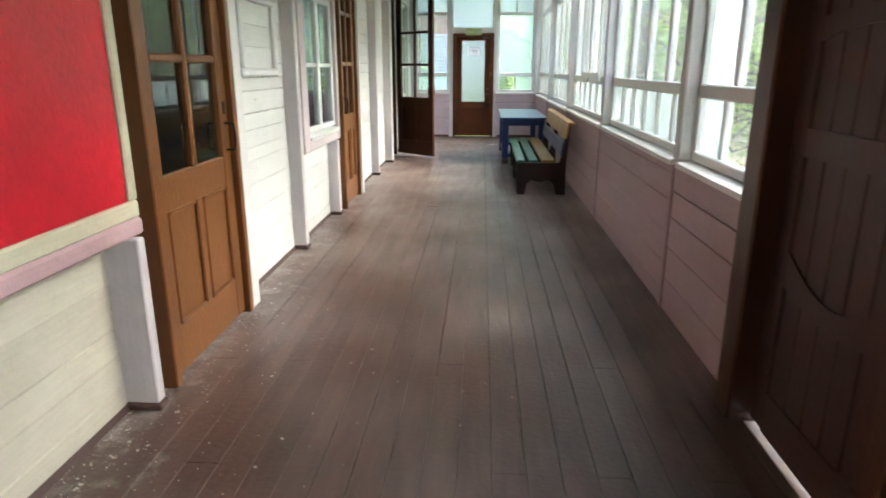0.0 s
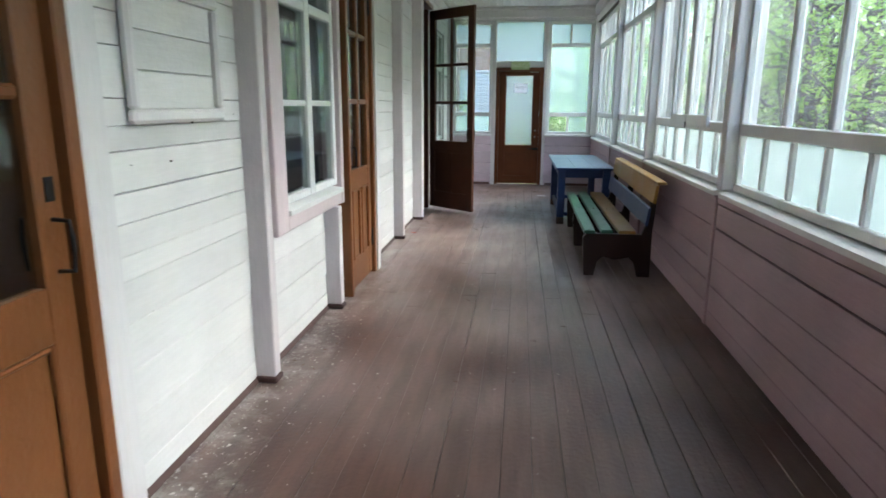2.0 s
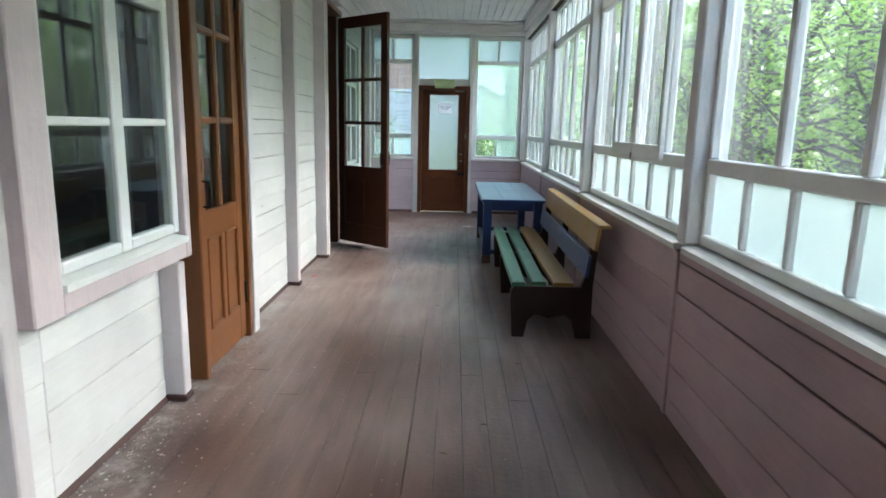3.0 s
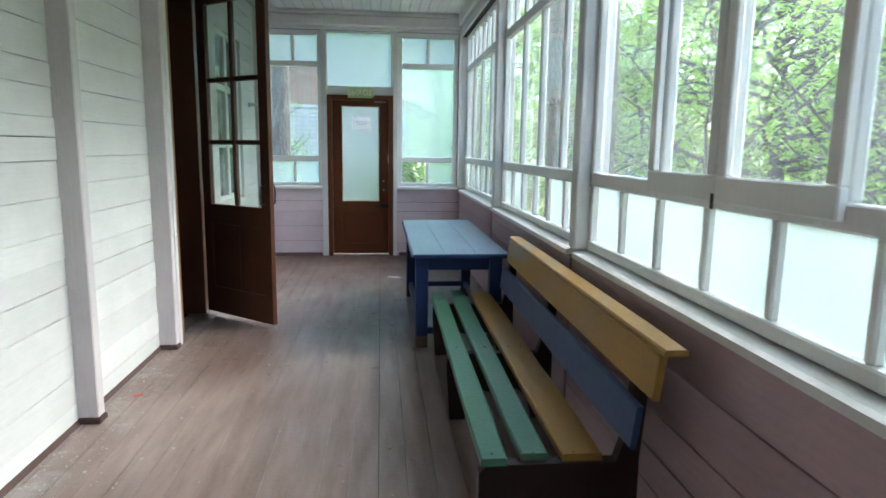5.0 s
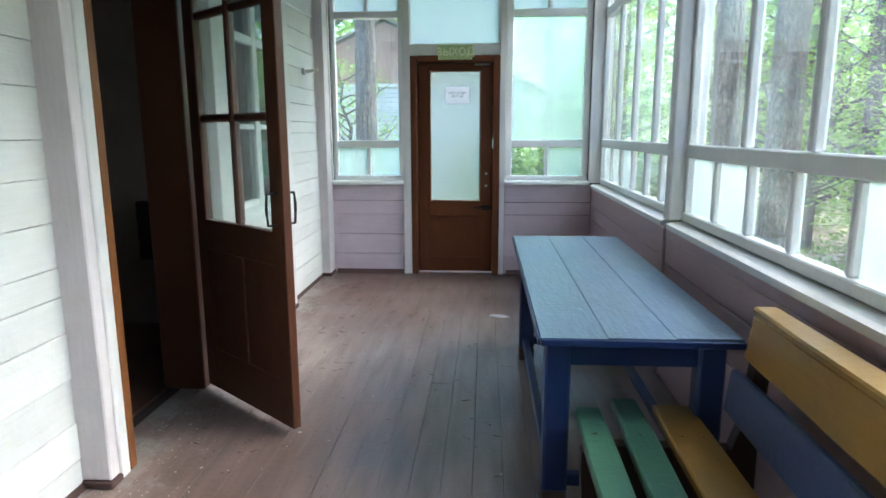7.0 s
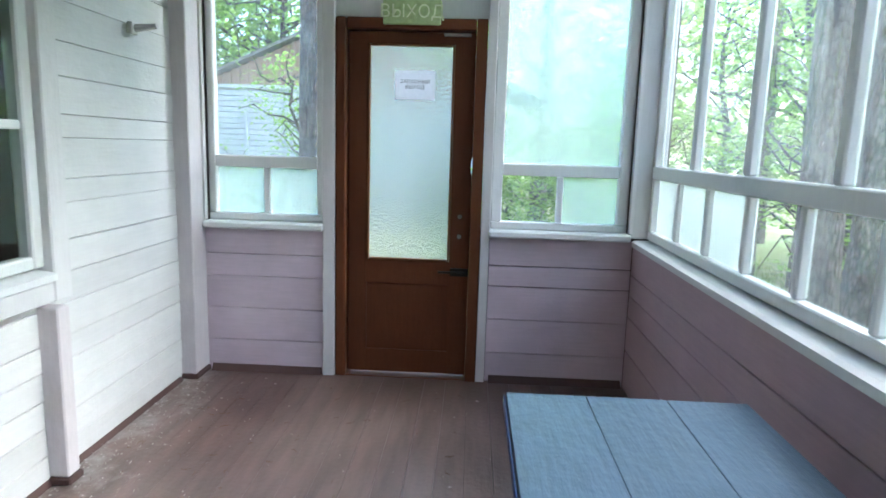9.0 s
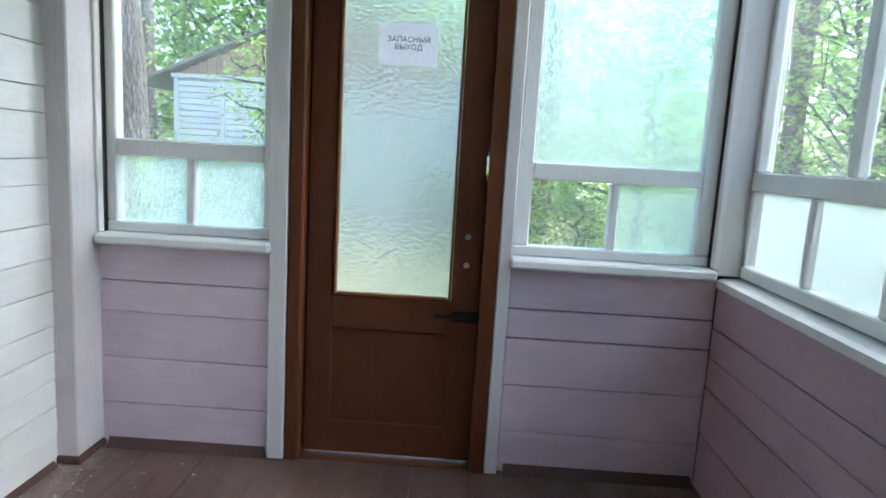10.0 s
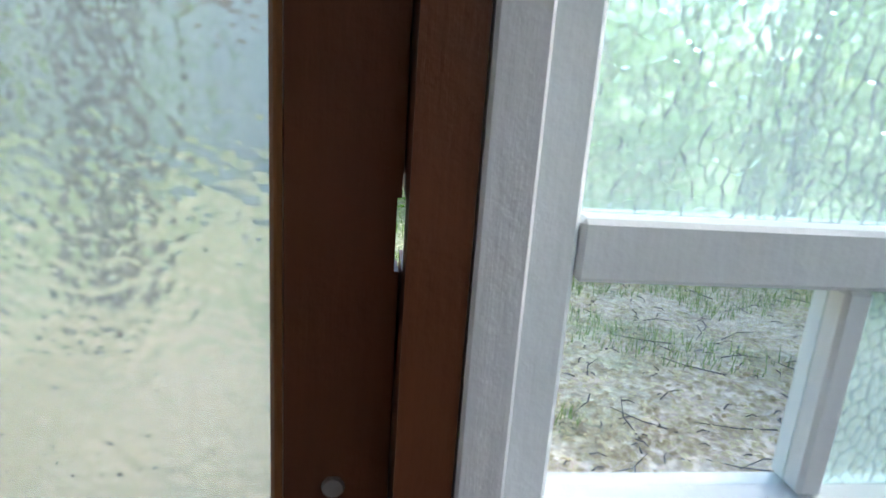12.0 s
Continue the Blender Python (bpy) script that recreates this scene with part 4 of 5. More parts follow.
# coat peg block near the far end
peg = thing("coat_peg", "small white-painted wooden peg block on the wall", "peg", pose(XW + 0.004, 13.5, 2.0))
part("block", Geo().box((0, -0.03, -0.03), (0.03, 0.03, 0.03), 0.005), M_TRIM, peg)
part("arm", Geo().tube([(0.03, 0, 0), (0.14, 0, 0.012)], [0.02, 0.014], 8), M_TRIM, peg)

# ---------------------------------------------------------------- bench and table
bench = thing("bench", "slatted bench painted green, yellow and blue on dark brown supports", "bench", pose(0.99, 8.7, 0, 0, 0, -0.6))


def slat(length, width, thick, rg, sag=0.004, edge=0.007, wob=0.0025):
    """A board along y with worn, slightly wavy edges; its foot at the origin, centred."""
    g, n = Geo(), 9
    for k in range(n):
        y = (k / (n - 1) - 0.5) * length
        w0, w1, h = (rg.uniform(-wob, wob) for _ in range(3))
        dz = -sag * math.cos(math.pi * y / length) + h * 0.3
        e = 0.8 * edge if k in (0, n - 1) and wob > 0.001 else 0.0
        g.v += [(x, y, zz + dz) for x, zz in ((-width / 2 + w0 + e, 0.0), (width / 2 + w1 - e, 0.0), (width / 2 + w1 - e, thick - edge), (width / 2 + w1 - edge - e, thick), (-width / 2 + w0 + edge + e, thick), (-width / 2 + w0 + e, thick - edge))]
    for k in range(n - 1):
        for j in range(6):
            a, b = k * 6 + j, k * 6 + (j + 1) % 6
            g.f.append((a, b, b + 6, a + 6))
    g.f += [tuple(range(6))[::-1], tuple(range(6 * n - 6, 6 * n))]
    return g


brg = random.Random(31)
for x, w, y, ln, mat, lab in ((-0.225, 0.108, 0.0, 2.6, M_GREEN, "green slat"), (-0.075, 0.11, 0.06, 2.66, M_GREEN, "green slat"), (0.103, 0.16, 0.03, 2.62, M_YELLOW, "yellow slat")):
    part("seat_slat", slat(ln, w, 0.03, brg), mat, bench, lab, pose(x, y, 0.385), True)
part("back_slat", slat(2.56, 0.168, 0.024, brg, 0.0), M_BLUE, bench, "blue slat", pose(0.258, -0.12, 0.56, 0, -83, 0), True)
part("back_slat", slat(2.58, 0.165, 0.026, brg, 0.0), M_YELLOW, bench, "yellow slat", pose(0.296, -0.18, 0.766, 0, -83, 0), True)
part("cap", slat(2.62, 0.094, 0.022, brg, 0.0), M_YELLOW, bench, "yellow cap board", pose(0.322, -0.19, 0.853), True)
SUPPORT = [(-0.26, 0.0), (-0.175, 0.0), (-0.15, 0.13), (-0.10, 0.175), (-0.03, 0.158), (0.0, 0.15), (0.04, 0.158), (0.12, 0.175), (0.17, 0.13), (0.205, 0.0), (0.315, 0.0), (0.31, 0.4), (0.345, 0.852), (0.292, 0.852), (0.262, 0.50), (0.225, 0.384), (-0.255, 0.384), (-0.28, 0.35), (-0.28, 0.27)]
for y0 in (-1.29, -0.05, 1.06):
    part("support", Geo().prism(SUPPORT, 1, y0, y0 + 0.05), M_BENCHDARK, bench, "dark brown shaped support", fix=True)
    for dx, dz in ((-0.225, 0.4155), (-0.075, 0.4155), (0.07, 0.4155), (0.14, 0.4155)):
        part("nail_head", Geo().tube([(dx + brg.uniform(-0.02, 0.02), y0 + 0.025, dz - 0.004), (dx, y0 + 0.025, dz + 0.0008)], [0.003, 0.0025], 8), M_RUST, bench)

table = thing("table", "long blue-painted plank table with worn pale top", "table", pose(0.94, 11.0, 0))
TW, TL = 0.36, 1.125
for k in range(3):
    w = 2 * TW / 3
    part("top_plank", slat(2 * TL - 0.012 * k, w - 0.0012, 0.03, brg, 0.0, 0.002, 0.0004), M_TABTOP, table, "", pose(-TW + (k + 0.5) * w, 0.004 * k, 0.703), True)
for lo, hi in (((-TW + 0.004, -TL - 0.008, 0.704), (TW - 0.004, -TL - 0.001, 0.729)), ((-TW - 0.009, -TL, 0.704), (-TW - 0.003, TL - 0.006, 0.729))):
    part("edge_strip", Geo().box(lo, hi, 0.002), M_TABLEG, table, "deep blue edge")
LEGX, LEGY = (-0.335, 0.225), (-1.06, 0.6)
for lx in LEGX:
    for ly in LEGY:
        leg = part("leg", Geo().box((lx, ly, 0.09), (lx + 0.095, ly + 0.095, 0.702), 0.008), M_TABLEG, table)
        part("foot", Geo().box((lx + 0.001, ly + 0.001, 0.001), (lx + 0.094, ly + 0.094, 0.089), 0.006), M_BARE, leg, "bare worn wooden foot")
for lx in LEGX:
    part("apron", Geo().box((lx + 0.02, LEGY[0] + 0.096, 0.60), (lx + 0.05, LEGY[1] - 0.001, 0.702), 0.004), M_TABLEG, table)
    part("stretcher", Geo().box((lx + 0.02, LEGY[0] + 0.096, 0.105), (lx + 0.06, LEGY[1] - 0.001, 0.155), 0.005), M_TABLEG, table)
for ly in LEGY:
    part("apron", Geo().box((LEGX[0] + 0.096, ly + 0.02, 0.60), (LEGX[1] - 0.001, ly + 0.05, 0.702), 0.004), M_TABLEG, table)
    part("stretcher", Geo().box((LEGX[0] + 0.096, ly + 0.02, 0.105), (LEGX[1] - 0.001, ly + 0.06, 0.155), 0.005), M_TABLEG, table)

# ---------------------------------------------------------------- outdoors
GZ = -0.45
gv, gf = [], []
R = [0, 6, 12, 20, 35, 60, 120, 400, 1500, 4000]
N = 48
for r in R[1:]:
    for k in range(N):
        a = 2 * math.pi * k / N
        px, py = r * math.cos(a), 8 + r * math.sin(a)
        h = 0.0 if r <= 20 else 0.25 * noise.noise((px * 0.08, py * 0.08, 0))
        gv.append((px, py, GZ + h))
gv.append((0, 8, GZ))
for k in range(N):
    gf.append((len(gv) - 1, k, (k + 1) % N))
    for i in range(len(R) - 2):
        a, b = i * N + k, i * N + (k + 1) % N
        gf.append((a, a + N, b + N, b))
ground = Geo()
ground.v, ground.f = gv, gf
tagged(new("ground", ground.mesh("ground", M_GROUND, True)), "forest floor of leaf litter and sparse grass", "ground", "", "structure")
lowwall = Geo().box((-5, YS - 0.2, GZ - 0.2), (1.55, 14.26, -0.31), 0.01)
structure("wall_plinth", lowwall, M_SHEDBROWN, "brown plinth under the veranda", "plinth")


def leaves(centres, spread, count, size, seed, flat=0.6, up=0.35):
    """Many small leaf blades round given centres."""
    rg = np.random.RandomState(seed)
    c = np.array(centres)[rg.randint(0, len(centres), count)]
    p = c + rg.normal(0, 1, (count, 3)) * np.array([spread, spread, spread * flat])
    a = rg.uniform(0, 2 * np.pi, count)
    tilt = rg.normal(0, up, count)
    d = np.stack([np.cos(a) * np.cos(tilt), np.sin(a) * np.cos(tilt), np.sin(tilt)], 1)
    s = np.stack([-np.sin(a), np.cos(a), rg.normal(0, up, count)], 1)
    ln = size * rg.uniform(0.6, 1.3, count)[:, None]
    quad = np.stack([p, p + d * ln * 0.5 + s * ln * 0.32, p + d * ln - np.array([0, 0, 0.15]) * ln, p + d * ln * 0.5 - s * ln * 0.32], 1)
    g = Geo()
    g.v = [tuple(q) for q in quad.reshape(-1, 3).tolist()]
    g.f = [(4 * i, 4 * i + 1, 4 * i + 2, 4 * i + 3) for i in range(count)]
    return g


def limbs(rg, height, n, reach, base, r):
    """A trunk with bent limbs; returns the wood and the limb ends."""
    wood = Geo()
    path = [Vector((0, 0, -0.15))]
    for k in range(1, 7):
        path.append(Vector((rg.uniform(-0.06, 0.06) * k, rg.uniform(-0.06, 0.06) * k, height * k / 6)))
    wood.tube(path, [r * (1.15 - 0.16 * k) for k in range(7)], 9)
    ends = []
    for k in range(n):
        t = base + (1 - base) * (k + rg.random()) / n
        i = min(5, int(t * 6))
        o = path[i].lerp(path[i + 1], t * 6 - i)
        a = rg.uniform(0, 6.28)
        ln = reach * (1.1 - 0.6 * t) * rg.uniform(0.7, 1.2)
        pts = [o]
        for j in range(1, 5):
            pts.append(o + Vector((math.cos(a + 0.1 * j) * ln * j / 4, math.sin(a + 0.1 * j) * ln * j / 4, ln * rg.uniform(0.02, 0.16) * j)))
        wood.tube(pts, [r * 0.36 * (1 - 0.2 * j) for j in range(5)], 5)
        ends += [tuple(p) for p in pts[1:]]
        for q in range(2):
            e0 = pts[2 + q]
            e1 = e0 + Vector((rg.uniform(-0.5, 0.5), rg.uniform(-0.5, 0.5), rg.uniform(-0.1, 0.35))) * ln * 0.6
            wood.tube([e0, (e0 + e1) / 2 + Vector((0, 0, 0.04)), e1], [r * 0.14, r * 0.1, r * 0.05], 4)
            ends += [tuple((e0 + e1) / 2), tuple(e1)]
    return wood, ends


def leaf_tree(seed, height, n, reach, count, size, mat, label, spread=0.24, base=0.18, r=0.075):
    rg = random.Random(seed)
    t = thing("leafy_tree", label, "tree", pose(0, 0, 0))
    wood, ends = limbs(rg, height, n, reach, base, r)
    part("trunk", wood, M_TWIG, t)
    part("crown", leaves(ends, spread, count, size, seed), mat, t)
    return t


def pine(seed, height, r, label):
    rg = random.Random(seed)
    t = thing("pine_tree", label, "tree", pose(0, 0, 0))
    wood = Geo()
    path, radii = [], []
    for k in range(13):
        z = height * k / 12 - 0.2
        path.append((rg.uniform(-0.03, 0.03) * k * 0.4, rg.uniform(-0.03, 0.03) * k * 0.4, z))
        radii.append(r * (1 - 0.055 * k) * (1.25 if k == 0 else 1))
    wood.tube(path, radii, 16)
    ends = []
    for k in range(26):
        z = height * rg.uniform(0.3, 0.98)
        a = rg.uniform(0, 6.28)
        ln = rg.uniform(0.9, 2.4) * (1.25 - z / height * 0.8)
        if z < height * 0.45:
            ln *= 0.6
        pts = [(math.cos(a) * ln * j / 3, math.sin(a) * ln * j / 3, z + (0.05 * j * j - 0.1 * j) * ln * 0.5) for j in range(4)]
        wood.tube(pts, [r * 0.16, r * 0.12, r * 0.08, r * 0.03], 5)
        if z > height * 0.62:
            ends += pts[1:]
    part("trunk", wood, M_BARK, t)
    part("crown", leaves(ends, 0.35, 2600, 0.22, seed, 0.5), M_NEEDLE, t)
    return t


p1 = pine(1, 15, 0.21, "tall pine with grey-brown furrowed bark among green undergrowth")
p2 = pine(2, 17, 0.26, "thick old pine with lichen-grey furrowed bark")
p1.matrix_basis, p2.matrix_basis = pose(-1.7, 18.8, GZ), pose(-3.68, 19.2, GZ, 1.5, -2.5, 0)
for k, (px, py, s, src) in enumerate(((3.15, 15.2, 0.85, p1), (4.3, 16.4, 0.9, p2), (4.9, 20.5, 0.6, p1), (5.6, 7.4, 0.4, p1), (6.6, 10.4, 0.5, p1), (5.2, 4.6, 0.35, p2), (7.4, 14.0, 0.6, p2), (8.6, 12.0, 0.7, p1), (8.2, 4.0, 0.6, p1), (6.0, 17.4, 0.55, p1), (9.4, 18.2, 0.8, p2), (6.4, 12.5, 0.8, p2), (8.5, 9.0, 0.9, p1), (7.2, 5.2, 0.7, p1), (9.5, 3.0, 0.9, p2), (10.5, 15.0, 0.9, p1),
                                      (7.8, 19.0, 0.8, p1), (2.2, 27.0, 0.9, p2), (-9.0, 22.0, 0.9, p1), (-7.4, 27.0, 0.8, p2), (11.5, 7.0, 1.0, p2), (6.8, 24.5, 0.8, p1), (12.0, 20.0, 1.0, p1), (13.0, 0.5, 0.9, p1), (-6.8, 21.0, 0.5, p1), (-0.9, 31.0, 0.9, p1))):
    m = copy_thing(src, pose(px, py, GZ - 0.05, rng.uniform(-1.5, 1.5), rng.uniform(-1.5, 1.5), 67 * k))
    m.scale = (s, s, 1.0)
    m["group"] = "pines round the veranda"

l1 = leaf_tree(11, 4.0, 30, 1.8, 2600, 0.088, M_LEAF, "young leafy tree with fresh bright green leaves", 0.17, 0.18, 0.14)
l2 = leaf_tree(12, 3.4, 26, 1.6, 2500, 0.085, M_LEAF, "slim leafy sapling with fresh bright green leaves", 0.17)
l3 = leaf_tree(13, 6.0, 34, 2.6, 5200, 0.13, M_LEAFDARK, "leafy woodland tree with green leaves", 0.34, 0.1, 0.1)
bush = leaf_tree(14, 1.5, 22, 0.9, 2600, 0.1, M_LEAFDARK, "low green bush at the wood's edge", 0.22, 0.05, 0.03)
l1.matrix_basis, l2.matrix_basis, l3.matrix_basis, bush.matrix_basis = pose(4.9, 6.0, GZ), pose(4.7, 9.6, GZ), pose(9.0, 11.0, GZ), pose(1.2, 22.5, GZ)
LEAFY = [(4.9, 13.2, l1, 1.0), (4.7, 3.4, l2, 1.0), (6.0, 8.2, l1, 1.1), (5.8, 11.4, l2, 1.1), (5.2, 0.0, l1, 1.0), (5.9, 4.2, l1, 1.2), (6.6, 14.8, l1, 1.1), (5.6, 18.2, l2, 1.2), (5.2, 19.6, l3, 0.8), (7.2, 17.6, l3, 0.9), (4.7, 17.2, l2, 1.0), (6.4, 20.6, l3, 0.9), (3.4, 23.0, l2, 1.1), (-2.6, 21.0, l2, 0.9),
         (9.5, 7.0, l3, 0.9), (9.6, 1.5, l3, 1.0), (9.8, 16.5, l3, 1.0), (13, 12.5, l3, 1.2), (12.5, 4.5, l3, 1.2), (12, 18.0, l3, 1.1), (9.0, 23.0, l3, 1.1), (4.0, 25.5, l3, 1.0), (0.6, 29.0, l3, 1.1), (-9.5, 25.5, l3, 1.1),
         (-7.6, 23.0, l3, 0.8), (15, 8.5, l3, 1.3), (15.5, 15.5, l3, 1.3), (14, 24, l3, 1.3), (-3.0, 33.0, l3, 1.3), (8, 30, l3, 1.3), (13, -2.5, l3, 1.2), (7.0, -1.5, l3, 1.0), (16, 1.5, l3, 1.3), (3.5, 35, l3, 1.3), (-9, 33, l3, 1.3), (-5.6, 31.0, l3, 1.5), (-7.2, 33.5, l3, 1.5), (-2.0, 30.5, l3, 1.4)]
for k, (px, py, src, s) in enumerate(LEAFY):
    m = copy_thing(src, pose(px, py, GZ - 0.05, 0, 0, 73 * k))
    m.scale = (s, s, s)
    m["group"] = "leafy trees round the veranda"
for k, (px, py, s) in enumerate(((2.6, 23.5, 1.0), (0.2, 24.0, 0.9), (4.2, 22.2, 1.0), (5.5, 16.0, 0.8), (6.2, 9.6, 1.0), (6.0, 6.4, 1.0), (6.4, 2.4, 1.0), (7.5, 12.5, 1.1), (7.4, 16.6, 1.1), (-6.4, 23.4, 0.9), (-7.5, 21.0, 1.0), (7.0, 21.0, 1.1), (-1.2, 26.5, 0.9), (9.5, 5.0, 1.2), (9.8, 9.2, 1.2), (9.6, 13.6, 1.2))):
    m = copy_thing(bush, pose(px, py, GZ - 0.03, 0, 0, 51 * k))
    m.scale = (s, s, s * 0.9)
    m["group"] = "bushes at the wood's edge"

# grass tufts and litter near the veranda's end
rg = np.random.RandomState(3)
blades = Geo()
for k in range(46000):
    a = rg.uniform(0, 6.28)
    if k % 3:
        px, py = rg.uniform(-5, 6), 15.0 + rg.exponential(4.0)
    else:
        px, py = 2.4 + rg.exponential(3.0), rg.uniform(-1, 16)
    if noise.noise((px * 0.9, py * 0.9, 3)) < (0.10 if py < 17.5 else -0.05) and py < 19:
        continue
    h = rg.uniform(0.04, 0.16)
    w = 0.006
    dx, dy = math.cos(a), math.sin(a)
    i = len(blades.v)
    blades.v += [(px - dy * w, py + dx * w, GZ - 0.01), (px + dy * w, py - dx * w, GZ - 0.01), (px + dx * h * 0.4, py + dy * h * 0.4, GZ + h)]
    blades.f.append((i, i + 1, i + 2))
tagged(new("grass", blades.mesh("grass", M_GRASS)), "sparse green grass blades on the forest floor", "grass", "", "stuff")
twigs = Geo()
for k in range(900):
    px, py, a, ln = rg.uniform(-4, 6), 14.8 + rg.gamma(2.0, 1.5), rg.uniform(0, 6.28), rg.uniform(0.03, 0.12) if k % 4 else rg.uniform(0.15, 0.55)
    e = Vector((px + math.cos(a) * ln, py + math.sin(a) * ln, GZ + 0.012))
    twigs.tube([(px, py, GZ + 0.008), (px + math.cos(a + 0.2) * ln * 0.5, py + math.sin(a + 0.2) * ln * 0.5, GZ + 0.02), e], [0.006, 0.005, 0.002], 4)
tagged(new("twigs", twigs.mesh("twigs", M_TWIG)), "fallen twigs and sticks on the forest floor", "twigs", "", "stuff")
litter = leaves([(px, py, GZ + 0.012) for px, py in zip(rg.uniform(-4, 6, 7000), 14.6 + rg.gamma(2.0, 1.4, 7000))], 0.06, 26000, 0.055, 9, 0.1, 0.25)
tagged(new("leaf_litter", litter.mesh("leaf_litter", leafy("dry_leaves", (0.48, 0.35, 0.24), (0.92, 0.78, 0.6)))), "dry brown leaf litter on the forest floor", "leaf litter", "", "stuff")

# far woods closing the view
cs = []
for k in range(620):
    a = rg.uniform(-0.9, 3.6)
    r = rg.uniform(24, 40)
    cs.append((r * math.cos(a), 10 + r * math.sin(a), GZ + rg.uniform(0.2, 9.5)))
woods = leaves(cs, 1.5, 36000, 0.55, 21, 0.9, 0.5)
tagged(new("far_woods", woods.mesh("far_woods", M_FAR)), "green mixed woodland in the distance", "woods", "", "stuff")

# shed beyond the end wall
shed = thing("shed", "pale blue slatted shed with brown gable boards and grey roof", "shed", pose(-5.8, 24.8, GZ))
part("wall", Geo().box((0.05, 0.05, 0), (6.95, 4.0, 3.1), 0.01), M_SHED, shed)
for k in range(24):
    part("slat", Geo().box((0.06, 0.0, 0.05 + k * 0.125), (6.94, 0.045, 0.163 + k * 0.125), 0.012), M_SHED, shed)
for k in range(8):
    part("batten", Geo().box((k * 0.98, -0.03, 0), (k * 0.98 + 0.09, -0.001, 3.08), 0.006), M_SHED, shed)
part("top_rail", Geo().box((-0.05, -0.045, 3.085), (7.05, 0.04, 3.17), 0.006), M_SHED, shed)
part("gable", Geo().prism([(0, 3.17), (7, 3.17), (3.5, 4.75)], 1, 0.05, 0.12), M_SHEDBROWN, shed, "brown gable boards", fix=True)
for k in range(34):
    u = 0.1 + k * 0.2
    top = 3.17 + 1.55 * (1 - abs(u + 0.095 - 3.5) / 3.5)
    if top > 3.3:
        part("board", Geo().box((u, 0.02, 3.172), (u + 0.19, 0.049, top), 0.006), M_SHEDBROWN, shed)
for s in (1, -1):
    part("roof", Geo().prism([(3.5, 4.80), (3.5, 4.87), (3.5 + s * 4.25, 2.97), (3.5 + s * 4.25, 2.90)], 1, -0.16, 4.3), M_SHEDROOF, shed, fix=True)

# ---------------------------------------------------------------- boards and planks, piece by piece
TOP = [2.34, 2.52, 2.70, 2.89, 3.06, ZC - 0.002]
COURSES_END = [0.0, 0.13, 0.254, 0.37, 0.49, 0.601, 0.745, 0.88, 1.017, 1.178, 1.278, 1.452, 1.551, 1.707, 1.852, 2.02, 2.18] + TOP
COURSES_HATCH = [0.0, 0.13, 0.33, 0.52, 0.70, 0.86, 0.95, 1.064, 1.173, 1.321, 1.41, 1.504, 1.68, 1.794, 1.94, 2.058, 2.2] + TOP
CRACKS = {1.321: 0.003, 1.173: 0.0048, 1.064: 0.0028, 0.52: 0.0028, 1.504: 0.003, 1.68: 0.003, 1.794: 0.002}
COURSES_NEAR = [0.0, 0.12, 0.263, 0.39, 0.59, 0.79, 1.026, 1.21, 1.403, 1.596, 1.747, 1.939, 2.058, 2.2] + TOP
COURSES_MIDDLE = [0.0, 0.12, 0.28, 0.45, 0.613, 0.773, 0.911, 1.048, 1.232, 1.416, 1.531, 1.63, 1.777, 1.895, 2.071, 2.2] + TOP
COURSES_DOOR = [0.0, 0.13, 0.29, 0.48, 0.672, 0.822, 0.94, 1.116, 1.288, 1.433, 1.625, 1.79, 1.95, 2.166] + TOP
for n, (y0, y1, z0, z1) in enumerate(west_free):
    if y1 < -0.5 or y1 - y0 < 0.16:
        continue
    courses = COURSES_END if y0 > 11 else COURSES_DOOR if y0 > 8 else COURSES_MIDDLE if y0 > 6.4 else COURSES_HATCH if 3 < y0 < 5 else COURSES_NEAR
    for a, b in zip(courses, courses[1:]):
        a, b = max(a, z0), min(b, z1)
        if b - a < 0.02:
            continue
        proud = rng.uniform(-0.003, 0.003)
        gap = rng.choice((0.0008, 0.0018, 0.0028, 0.004))
        if courses is COURSES_HATCH:
            gap = CRACKS[a] if a in CRACKS else 0.0005
        piece("board", (-1.337, y0 + 0.002, round(a + gap, 4)), (XW + proud, y1 - 0.002, round(b - 0.0006, 4)), M_WALLCREAM if y1 < 2.47 else M_WALL, wall_west, 0.0025)
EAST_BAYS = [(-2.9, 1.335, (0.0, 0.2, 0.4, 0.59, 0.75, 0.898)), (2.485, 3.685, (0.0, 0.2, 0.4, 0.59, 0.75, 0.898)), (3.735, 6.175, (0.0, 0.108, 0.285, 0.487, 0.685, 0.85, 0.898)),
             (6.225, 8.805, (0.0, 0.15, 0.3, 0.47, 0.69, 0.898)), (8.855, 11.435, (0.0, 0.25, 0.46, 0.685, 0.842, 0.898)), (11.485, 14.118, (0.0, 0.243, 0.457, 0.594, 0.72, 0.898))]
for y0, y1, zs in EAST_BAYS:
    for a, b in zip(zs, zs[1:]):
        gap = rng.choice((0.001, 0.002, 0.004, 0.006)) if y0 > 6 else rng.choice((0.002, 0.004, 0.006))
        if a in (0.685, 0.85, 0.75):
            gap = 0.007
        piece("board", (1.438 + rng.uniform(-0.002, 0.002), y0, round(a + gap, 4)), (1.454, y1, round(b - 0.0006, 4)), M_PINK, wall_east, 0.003)
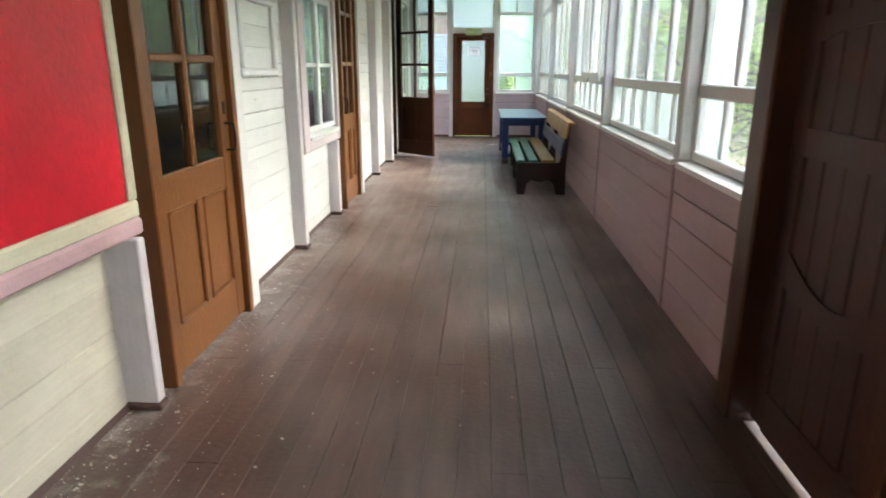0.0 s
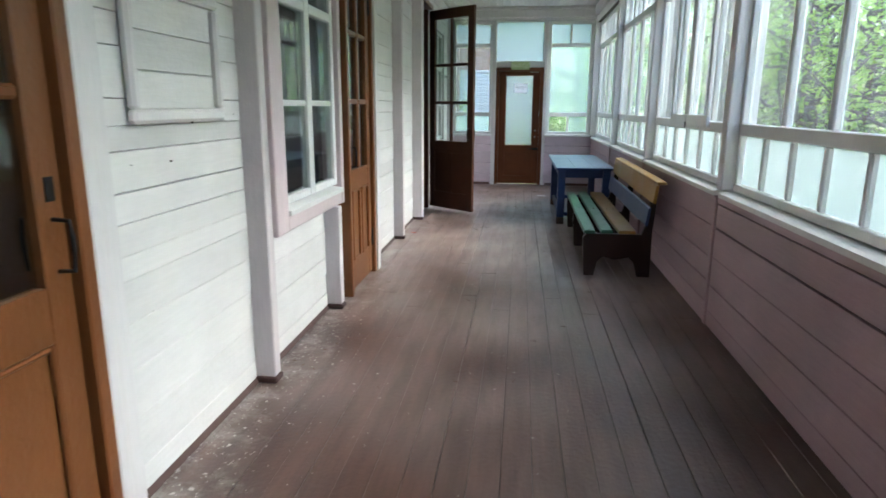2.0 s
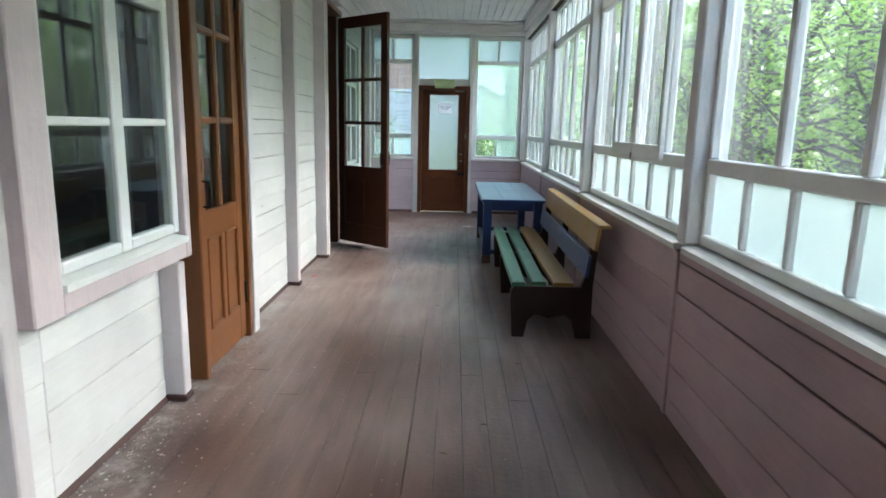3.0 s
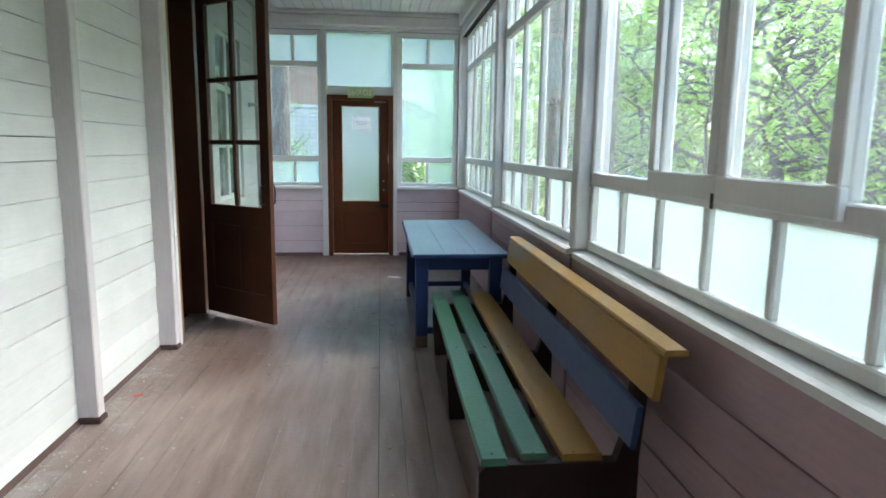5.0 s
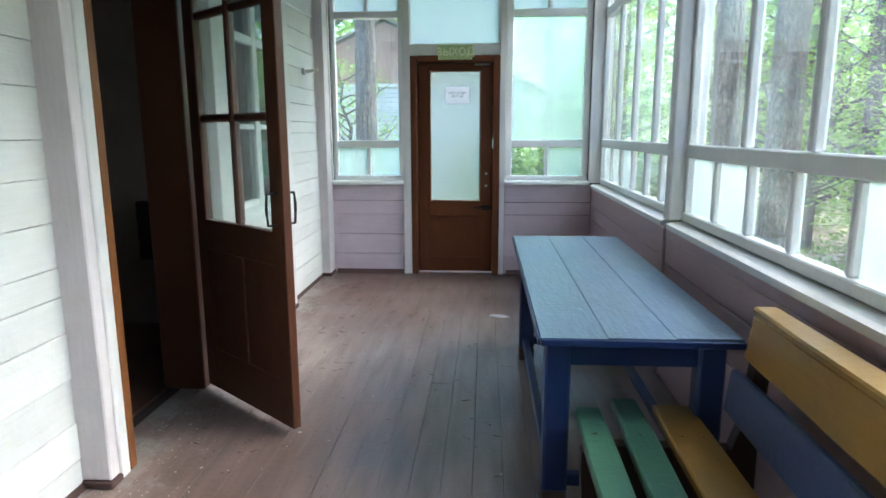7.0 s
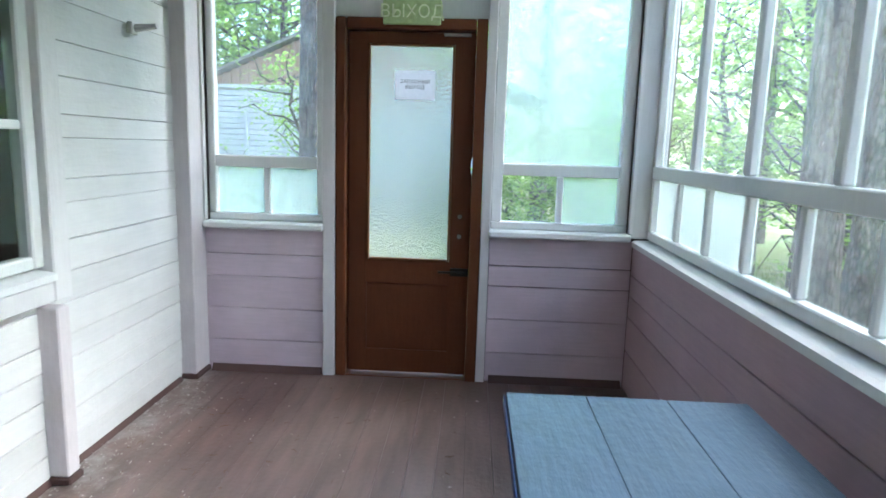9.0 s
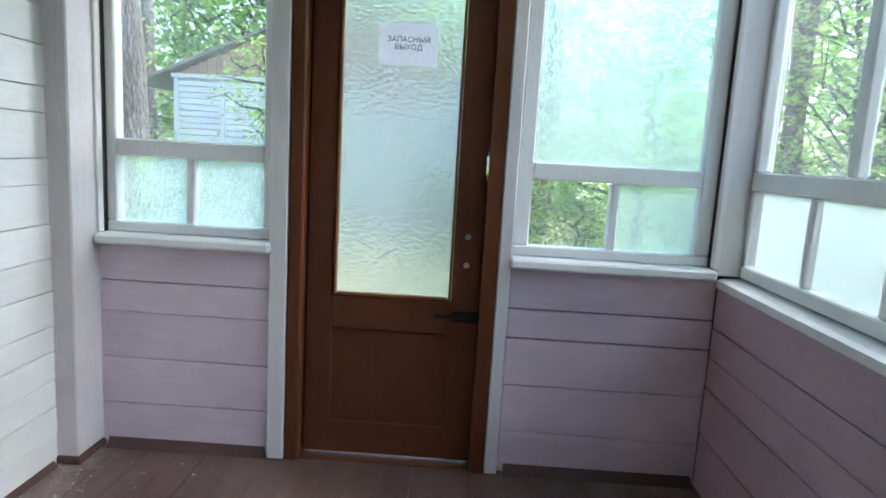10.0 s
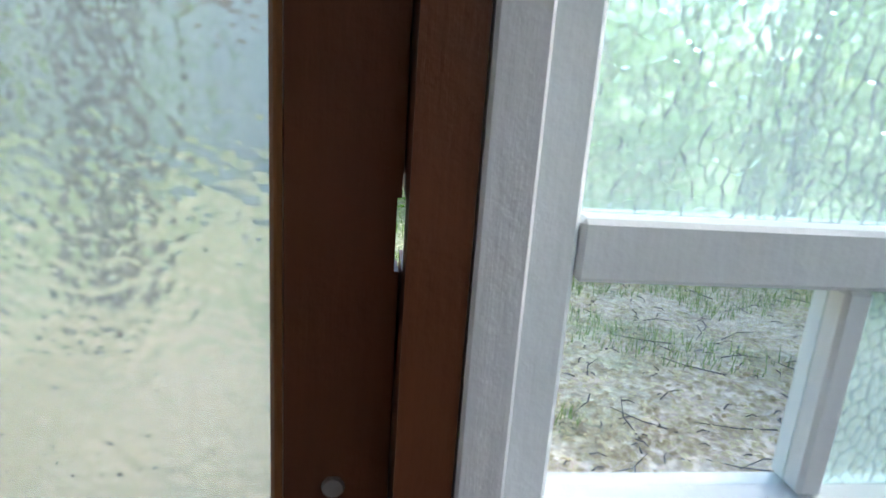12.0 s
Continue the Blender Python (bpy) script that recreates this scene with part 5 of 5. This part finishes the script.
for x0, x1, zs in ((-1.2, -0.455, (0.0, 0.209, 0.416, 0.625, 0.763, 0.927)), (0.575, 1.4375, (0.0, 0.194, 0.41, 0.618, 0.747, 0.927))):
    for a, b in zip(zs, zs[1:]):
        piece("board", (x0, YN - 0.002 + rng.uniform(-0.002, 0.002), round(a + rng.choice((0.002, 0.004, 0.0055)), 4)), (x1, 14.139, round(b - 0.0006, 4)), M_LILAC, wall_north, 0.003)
PITCH = 0.1315
col = 0
x = 0.07 - 11 * PITCH
while x < 1.43:
    x0, x1 = max(x, -1.45), min(x + PITCH, 1.454)
    cuts = [YS, 1.0 + (col % 3) * 0.9, 6.3 + ((col * 7) % 5) * 0.35, 10.9 + ((col * 3) % 4) * 0.3, 14.14]
    for a, b in zip(cuts, cuts[1:]):
        crack = rng.choice((0.0004, 0.0006, 0.0009, 0.0014, 0.0026))
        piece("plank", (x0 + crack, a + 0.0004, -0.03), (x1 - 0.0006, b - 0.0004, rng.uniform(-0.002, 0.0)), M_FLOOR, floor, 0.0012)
    x += PITCH
    col += 1

# flakes of paint and dust along the west wall
rg = np.random.RandomState(8)
chips = Geo()
for k in range(3400):
    py = rg.uniform(1.0, 14.0)
    px = -1.28 + rg.exponential(0.16)
    if rg.rand() < 0.08:
        px = rg.uniform(-1.2, 0.6)
    s = rg.uniform(0.0015, 0.006) * (2.0 if rg.rand() < 0.08 else 1)
    a = rg.uniform(0, 6.28)
    q = [(px + math.cos(a + j * 1.57 + rg.uniform(-0.4, 0.4)) * s * rg.uniform(0.6, 1.4), py + math.sin(a + j * 1.57) * s, 0.0008 + rg.uniform(0, 0.004)) for j in range(4)]
    i = len(chips.v)
    chips.v += q
    chips.f.append((i, i + 1, i + 2, i + 3))
tagged(new("paint_flakes", chips.mesh("paint_flakes", M_CHIPS)), "white paint flakes and dust scattered along the wall's foot", "debris", "", "stuff")
scrap = thing("plastic_scrap", "small red plastic scrap lying on the floor", "scrap", pose(-1.12, 9.12, 0.001, 0, 0, 20))
part("sheet", Geo().box((-0.03, -0.012, 0), (0.03, 0.012, 0.004), 0.001), M_SCRAP, scrap)
paper = thing("paper_scrap", "torn pale paper scrap lying on the floor", "scrap", pose(0.5, 12.6, 0.001, 0, 0, -15))
part("sheet", Geo().prism([(-0.08, -0.03), (0.03, -0.045), (0.09, -0.01), (0.02, 0.035), (-0.06, 0.025)], 2, 0.0, 0.003), M_PAPER, paper, fix=True)

# rusty nail heads in the boards
rg = np.random.RandomState(15)
nails = Geo()
for k in range(80):
    py, pz = rg.uniform(0.6, 8.2), rg.uniform(0.08, 2.4)
    if any(y0 - 0.25 < py < y1 + 0.14 for y0, y1, z0, z1 in WEST_OPENINGS):
        continue
    s = rg.uniform(0.0018, 0.005)
    nails.tube([(XW - 0.004, py, pz), (XW + 0.0045, py, pz)], [s, s * 0.8], 7)
tagged(new("nail_heads", nails.mesh("nail_heads", M_RUST)), "small rusty nail heads in the white boards", "nails", "", "stuff")
straw = Geo()
for k in range(260):
    px = -1.2 + rg.exponential(0.55) if k % 3 else rg.uniform(-0.9, 0.5)
    py, a, ln = rg.uniform(4.0, 14.0) if k % 4 == 0 else rg.uniform(9.5, 14.0), rg.uniform(0, 6.28), rg.uniform(0.01, 0.05)
    if px > 1.2:
        continue
    straw.tube([(px, py, 0.002), (px + math.cos(a) * ln * 0.5, py + math.sin(a) * ln * 0.5, 0.004), (px + math.cos(a + 0.4) * ln, py + math.sin(a + 0.4) * ln, 0.002)], [0.0014, 0.0016, 0.0008], 4)
tagged(new("dry_straw", straw.mesh("dry_straw", M_STRAW)), "dry straw and needles scattered on the floor", "debris", "", "stuff")
